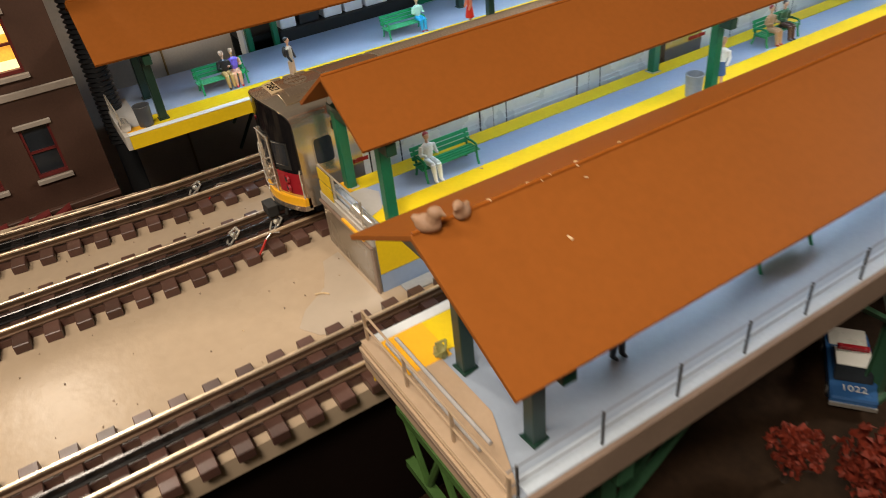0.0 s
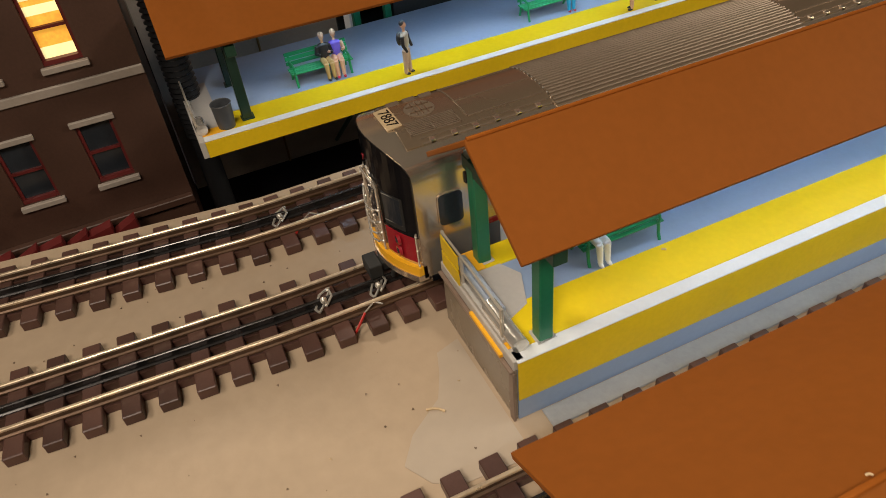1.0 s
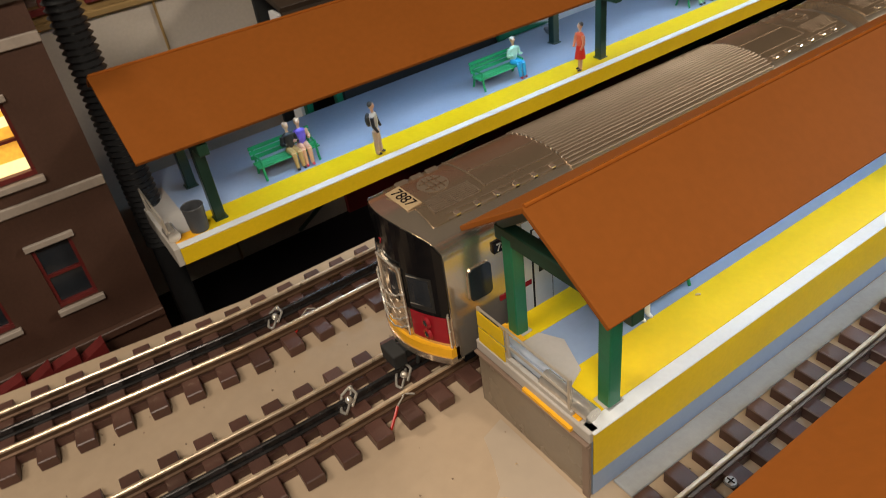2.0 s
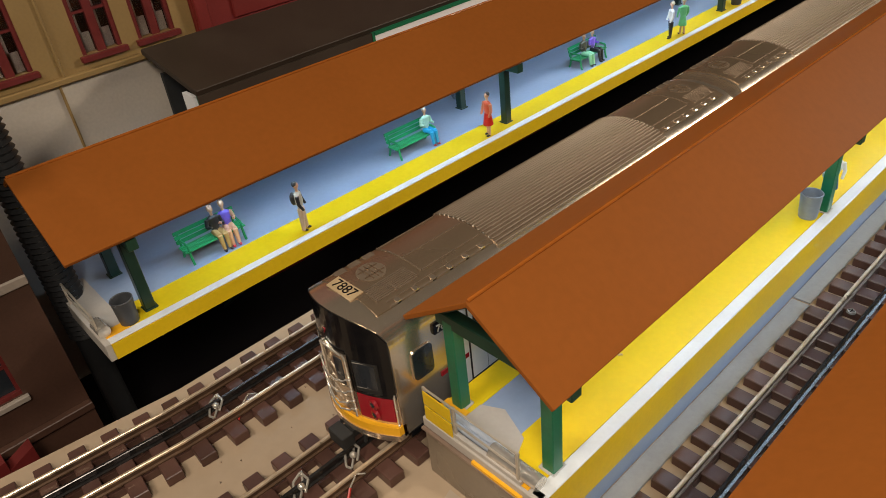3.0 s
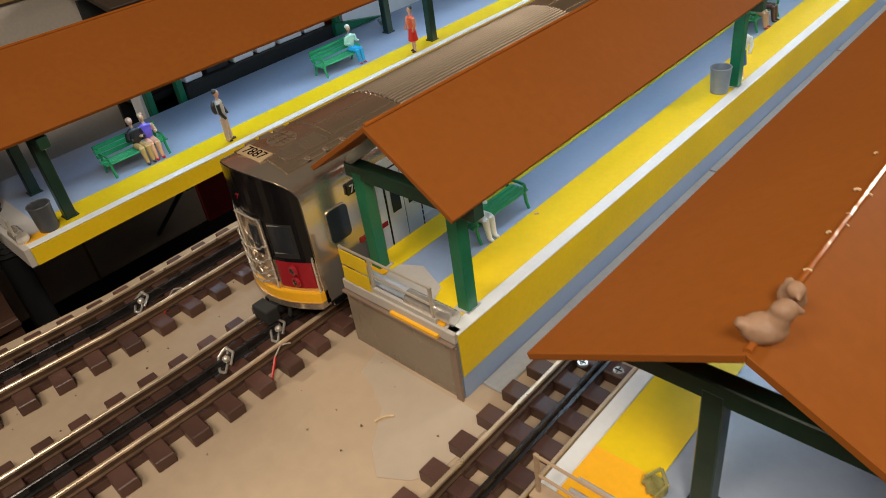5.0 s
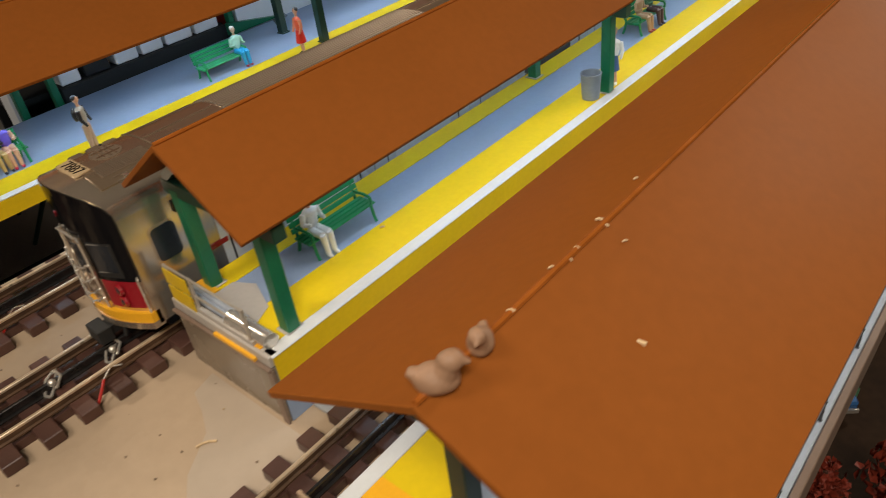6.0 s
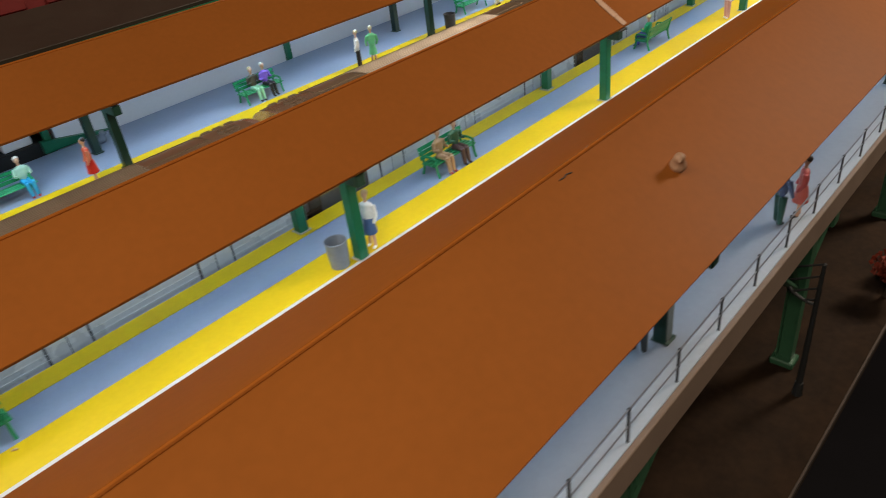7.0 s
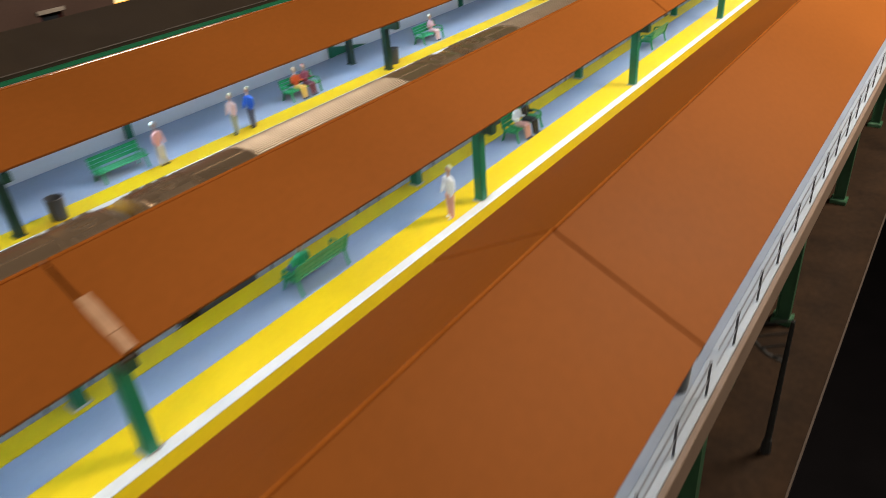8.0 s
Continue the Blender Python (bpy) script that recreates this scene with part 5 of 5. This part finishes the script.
for k, (a, b) in enumerate(((0.104, 0.122), (0.126, 0.150), (0.156, 0.178), (0.182, 0.204), (0.208, 0.236), (0.240, 0.266))):
    bm = boxes((-0.026, -0.009, a, b, 0.052, 0.064 + 0.004 * (k % 2)))
    # white instead of grey, so the crates show in the shaded bay
    solid("metal_crate", bm, WALLWHITE if k != 1 else RUBBER, "grey metal crate stored in the shed bay", "crate", at=(-0.40, 0, 0), bevel=0.001, group="crates in the shed")
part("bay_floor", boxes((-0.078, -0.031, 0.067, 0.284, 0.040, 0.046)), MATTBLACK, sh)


# ---- street under the near platform ----
ST = -0.13
solid("street", boxes((0.062, 0.236, -0.50, FAR, ST - 0.02, ST)), EARTH, "brown earth street level of the layout, dim light in its colour", "street", "structure")
solid("layout_trim", boxes((0.236, 0.2375, -0.50, FAR, ST - 0.004, ST + 0.001)), BARK, "brown edge strip of the layout", "trim", "structure")
solid("layout_side", boxes((-0.245, 0.058, -0.60, FAR, -0.16, -0.015)), WOODDARK, "dark wooden side under the track board, shade in its colour", "fascia", "structure")
solid("backdrop_base", boxes((-0.75, -0.31, -0.70, FAR, -0.20, -0.13)), STREET, "street level behind the far platform, shade in its black colour", "street", "structure")


def bent(at):
    """Steel frame that carries the platform: two columns, girder and braces."""
    t = thing("steel_bent", "dark green steel frame under the platform", "steel frame", at, group="elevated frames")
    for x in (0.096, 0.186):
        part("column", boxes((x - 0.005, x + 0.005, -0.0008, 0.0008, ST, 0.004), (x - 0.006, x - 0.0048, -0.005, 0.005, ST, 0.004), (x + 0.0048, x + 0.006, -0.005, 0.005, ST, 0.004)), STEELGREEN, t, "riveted green column")
        part("foot", boxes((x - 0.009, x + 0.009, -0.008, 0.008, ST, ST + 0.006)), STEELGREEN, t, bevel=0.001)
    part("girder", boxes((0.080, 0.202, -0.005, 0.005, 0.004, 0.0238)), STEELGREEN, t, bevel=0.0006)
    for s in (-1, 1):
        for x, y2 in ((0.186, 0.10 * s), (0.186, 0.055 * s)):
            bm = B()
            rod(bm, (x, 0.004 * s, -0.055), (x, y2, 0.022), 0.0028, n=6)
            part("brace", bm, STEELGREEN, t)
    bm = B()
    rod(bm, (0.100, 0, -0.06), (0.182, 0, 0.002), 0.0022, n=6)
    part("brace", bm, STEELGREEN, t)
    return t


b0 = bent((0, 0.02, 0))
for k in range(1, 8):
    copy_thing(b0, pose(0, 0.02 + 0.27 * k, 0))
part("edge_girder", boxes((0.180, 0.188, -0.044, FAR, H - 0.024, H - 0.0185)), STEELGREEN, near, "green edge girder")
LATTICE = mat("lattice_green_paint", (0.05, 0.11, 0.025), 0.5, vary=0.2, scale=40)
t = thing("lattice_girder", "bright green lattice girder under the platform end", "girder", (0, -0.036, 0))
for z in (-0.014, -0.062):
    part("chord", boxes((0.082, 0.20, -0.003, 0.003, z - 0.003, z + 0.003)), LATTICE, t)
for k in range(6):
    bm = B()
    x = 0.086 + 0.019 * k
    rod(bm, (x, 0, -0.060 if k % 2 else -0.016), (x + 0.019, 0, -0.016 if k % 2 else -0.060), 0.0022, n=6)
    part("lattice_bar", bm, LATTICE, t)


def street_lamp(at):
    t = thing("street_lamp", "black ornamental street lamp with curved bracket", "street lamp", at, group="street lamps")
    bm = B()
    rod(bm, (0, 0, ST), (0, 0, ST + 0.012), 0.004, 0.003)
    rod(bm, (0, 0, ST + 0.012), (0, 0, -0.010), 0.0024, 0.0014)
    part("pole", bm, MATTBLACK, t)
    bm = B()
    wire(bm, [(-0.030 * math.sin(a), 0.0, -0.045 + 0.034 * (1 - math.cos(a)) ) for a in [k * 0.2 for k in range(9)]], 0.0012)
    for k in range(4):
        a0 = 0.3 + 0.3 * k
        rod(bm, (0, 0, -0.040 + 0.010 * k), (-0.030 * math.sin(a0), 0, -0.045 + 0.034 * (1 - math.cos(a0))), 0.0008)
    part("bracket", bm, MATTBLACK, t, "scrolled bracket")
    bm = B()
    ball(bm, (-0.030, 0, -0.012), 0.004, 0.004, 0.003)
    part("lamp_head", bm, MATTBLACK, t)
    return t


l0 = street_lamp((0.207, 0.53, 0))
copy_thing(l0, pose(0.214, 0.93, 0))


def small_tree(at, h, material, label):
    t = thing("tree", label, "tree", at, group="layout trees")
    bm = B()
    rod(bm, (0, 0, 0), (0.001, 0, h * 0.5), 0.0028, 0.0018)
    for k in range(7):
        a = k * 2.4
        rod(bm, (0.001, 0, h * (0.25 + 0.05 * k)), (h * 0.3 * math.cos(a), h * 0.3 * math.sin(a), h * (0.5 + 0.06 * k)), 0.0012, 0.0005, n=5)
    part("trunk", bm, BARK, t)
    bm = B()
    for k in range(520):
        u = Vector((random.gauss(0, 1), random.gauss(0, 1), random.gauss(0, 1))).normalized() * h * 0.34 * random.random() ** 0.45
        c = Vector((u.x, u.y, h * 0.66 + u.z * 0.9)) + Vector(noise.noise_vector(u * 90)) * h * 0.10
        q = Euler((random.random() * 6, random.random() * 6, random.random() * 6)).to_matrix()
        s = h * random.uniform(0.025, 0.05)
        bm.faces.new([bm.verts.new(c + q @ Vector(p) * s) for p in ((-1, -0.6, 0), (1, -0.6, 0), (0.7, 0.8, 0.3), (-0.7, 0.8, -0.2))])
    tagged(part("crown", bm, material, t, "loose clumps of leaves"), kind="stuff")


small_tree((0.240, 0.196, ST), 0.074, LEAFRED, "small autumn red tree on the street level")
small_tree((0.196, 0.180, ST), 0.052, LEAFRED, "small autumn red bush on the street level")
small_tree((0.118, 0.010, ST), 0.070, LEAFGREEN, "small green tree under the platform end")
small_tree((0.226, 0.69, ST), 0.050, LEAFRED, "small dark red bush beside the street")

# blue and white toy car
car = thing("toy_car", "blue and white toy police car with red roof lights", "car", (0.1625, 0.2965, ST), 38)
car.scale = (0.76, 0.76, 0.76)
LW, LL = 0.0205, 0.052
bm = B()
prism(bm, [(-LL, 0.008), (-LL, 0.018), (-0.030, 0.0205), (0.020, 0.0205), (LL - 0.002, 0.017), (LL, 0.008)], -LW, LW, axis="x")
part("body", bm, CARBLUE, car, "blue painted body", bevel=0.0018)
bm = B()
prism(bm, [(-0.032, 0.0205), (-0.022, 0.0315), (0.004, 0.0320), (0.018, 0.0205)], -LW * 0.84, LW * 0.84, axis="x")
cab = part("cabin", bm, GLASS, car, "dark glazed cabin", bevel=0.001)
part("roof", boxes((-LW * 0.78, LW * 0.78, -0.022, 0.004, 0.0318, 0.0335)), CARWHITE, cab, "white roof", bevel=0.0006)
part("bonnet", boxes((-LW * 0.86, LW * 0.86, 0.020, LL - 0.004, 0.0195, 0.0208)), CARWHITE, car, "white bonnet panel", bevel=0.0004)
part("light_bar", boxes((-LW * 0.7, LW * 0.7, -0.001, 0.005, 0.0335, 0.0375)), RED, car, "red roof light bar", bevel=0.0008)
part("rear_bumper", boxes((-LW, LW, -LL - 0.002, -LL, 0.008, 0.012)), CHROME, car)
letters("1022", 0.0115, CARWHITE, car, Matrix.Translation((0, -0.041, 0.0212)), "white figures on the boot lid")
for x in (-LW, LW):
    for y in (-0.032, 0.032):
        bm = B()
        rod(bm, (x * 0.86, y, 0.0075), (x * 1.02, y, 0.0075), 0.0075, n=18)
        wh = part("wheel", bm, RUBBER, car, "black tyre")
        bm = B()
        rod(bm, (x * 0.98, y, 0.0075), (x * 1.04, y, 0.0075), 0.0040, n=14)
        part("rim", bm, CHROME, wh)
solid("red_box", boxes((-0.010, 0.010, -0.009, 0.009, 0, 0.032)), RED, "small red box on the street level", "box", at=(0.226, 0.725, ST), bevel=0.0008)
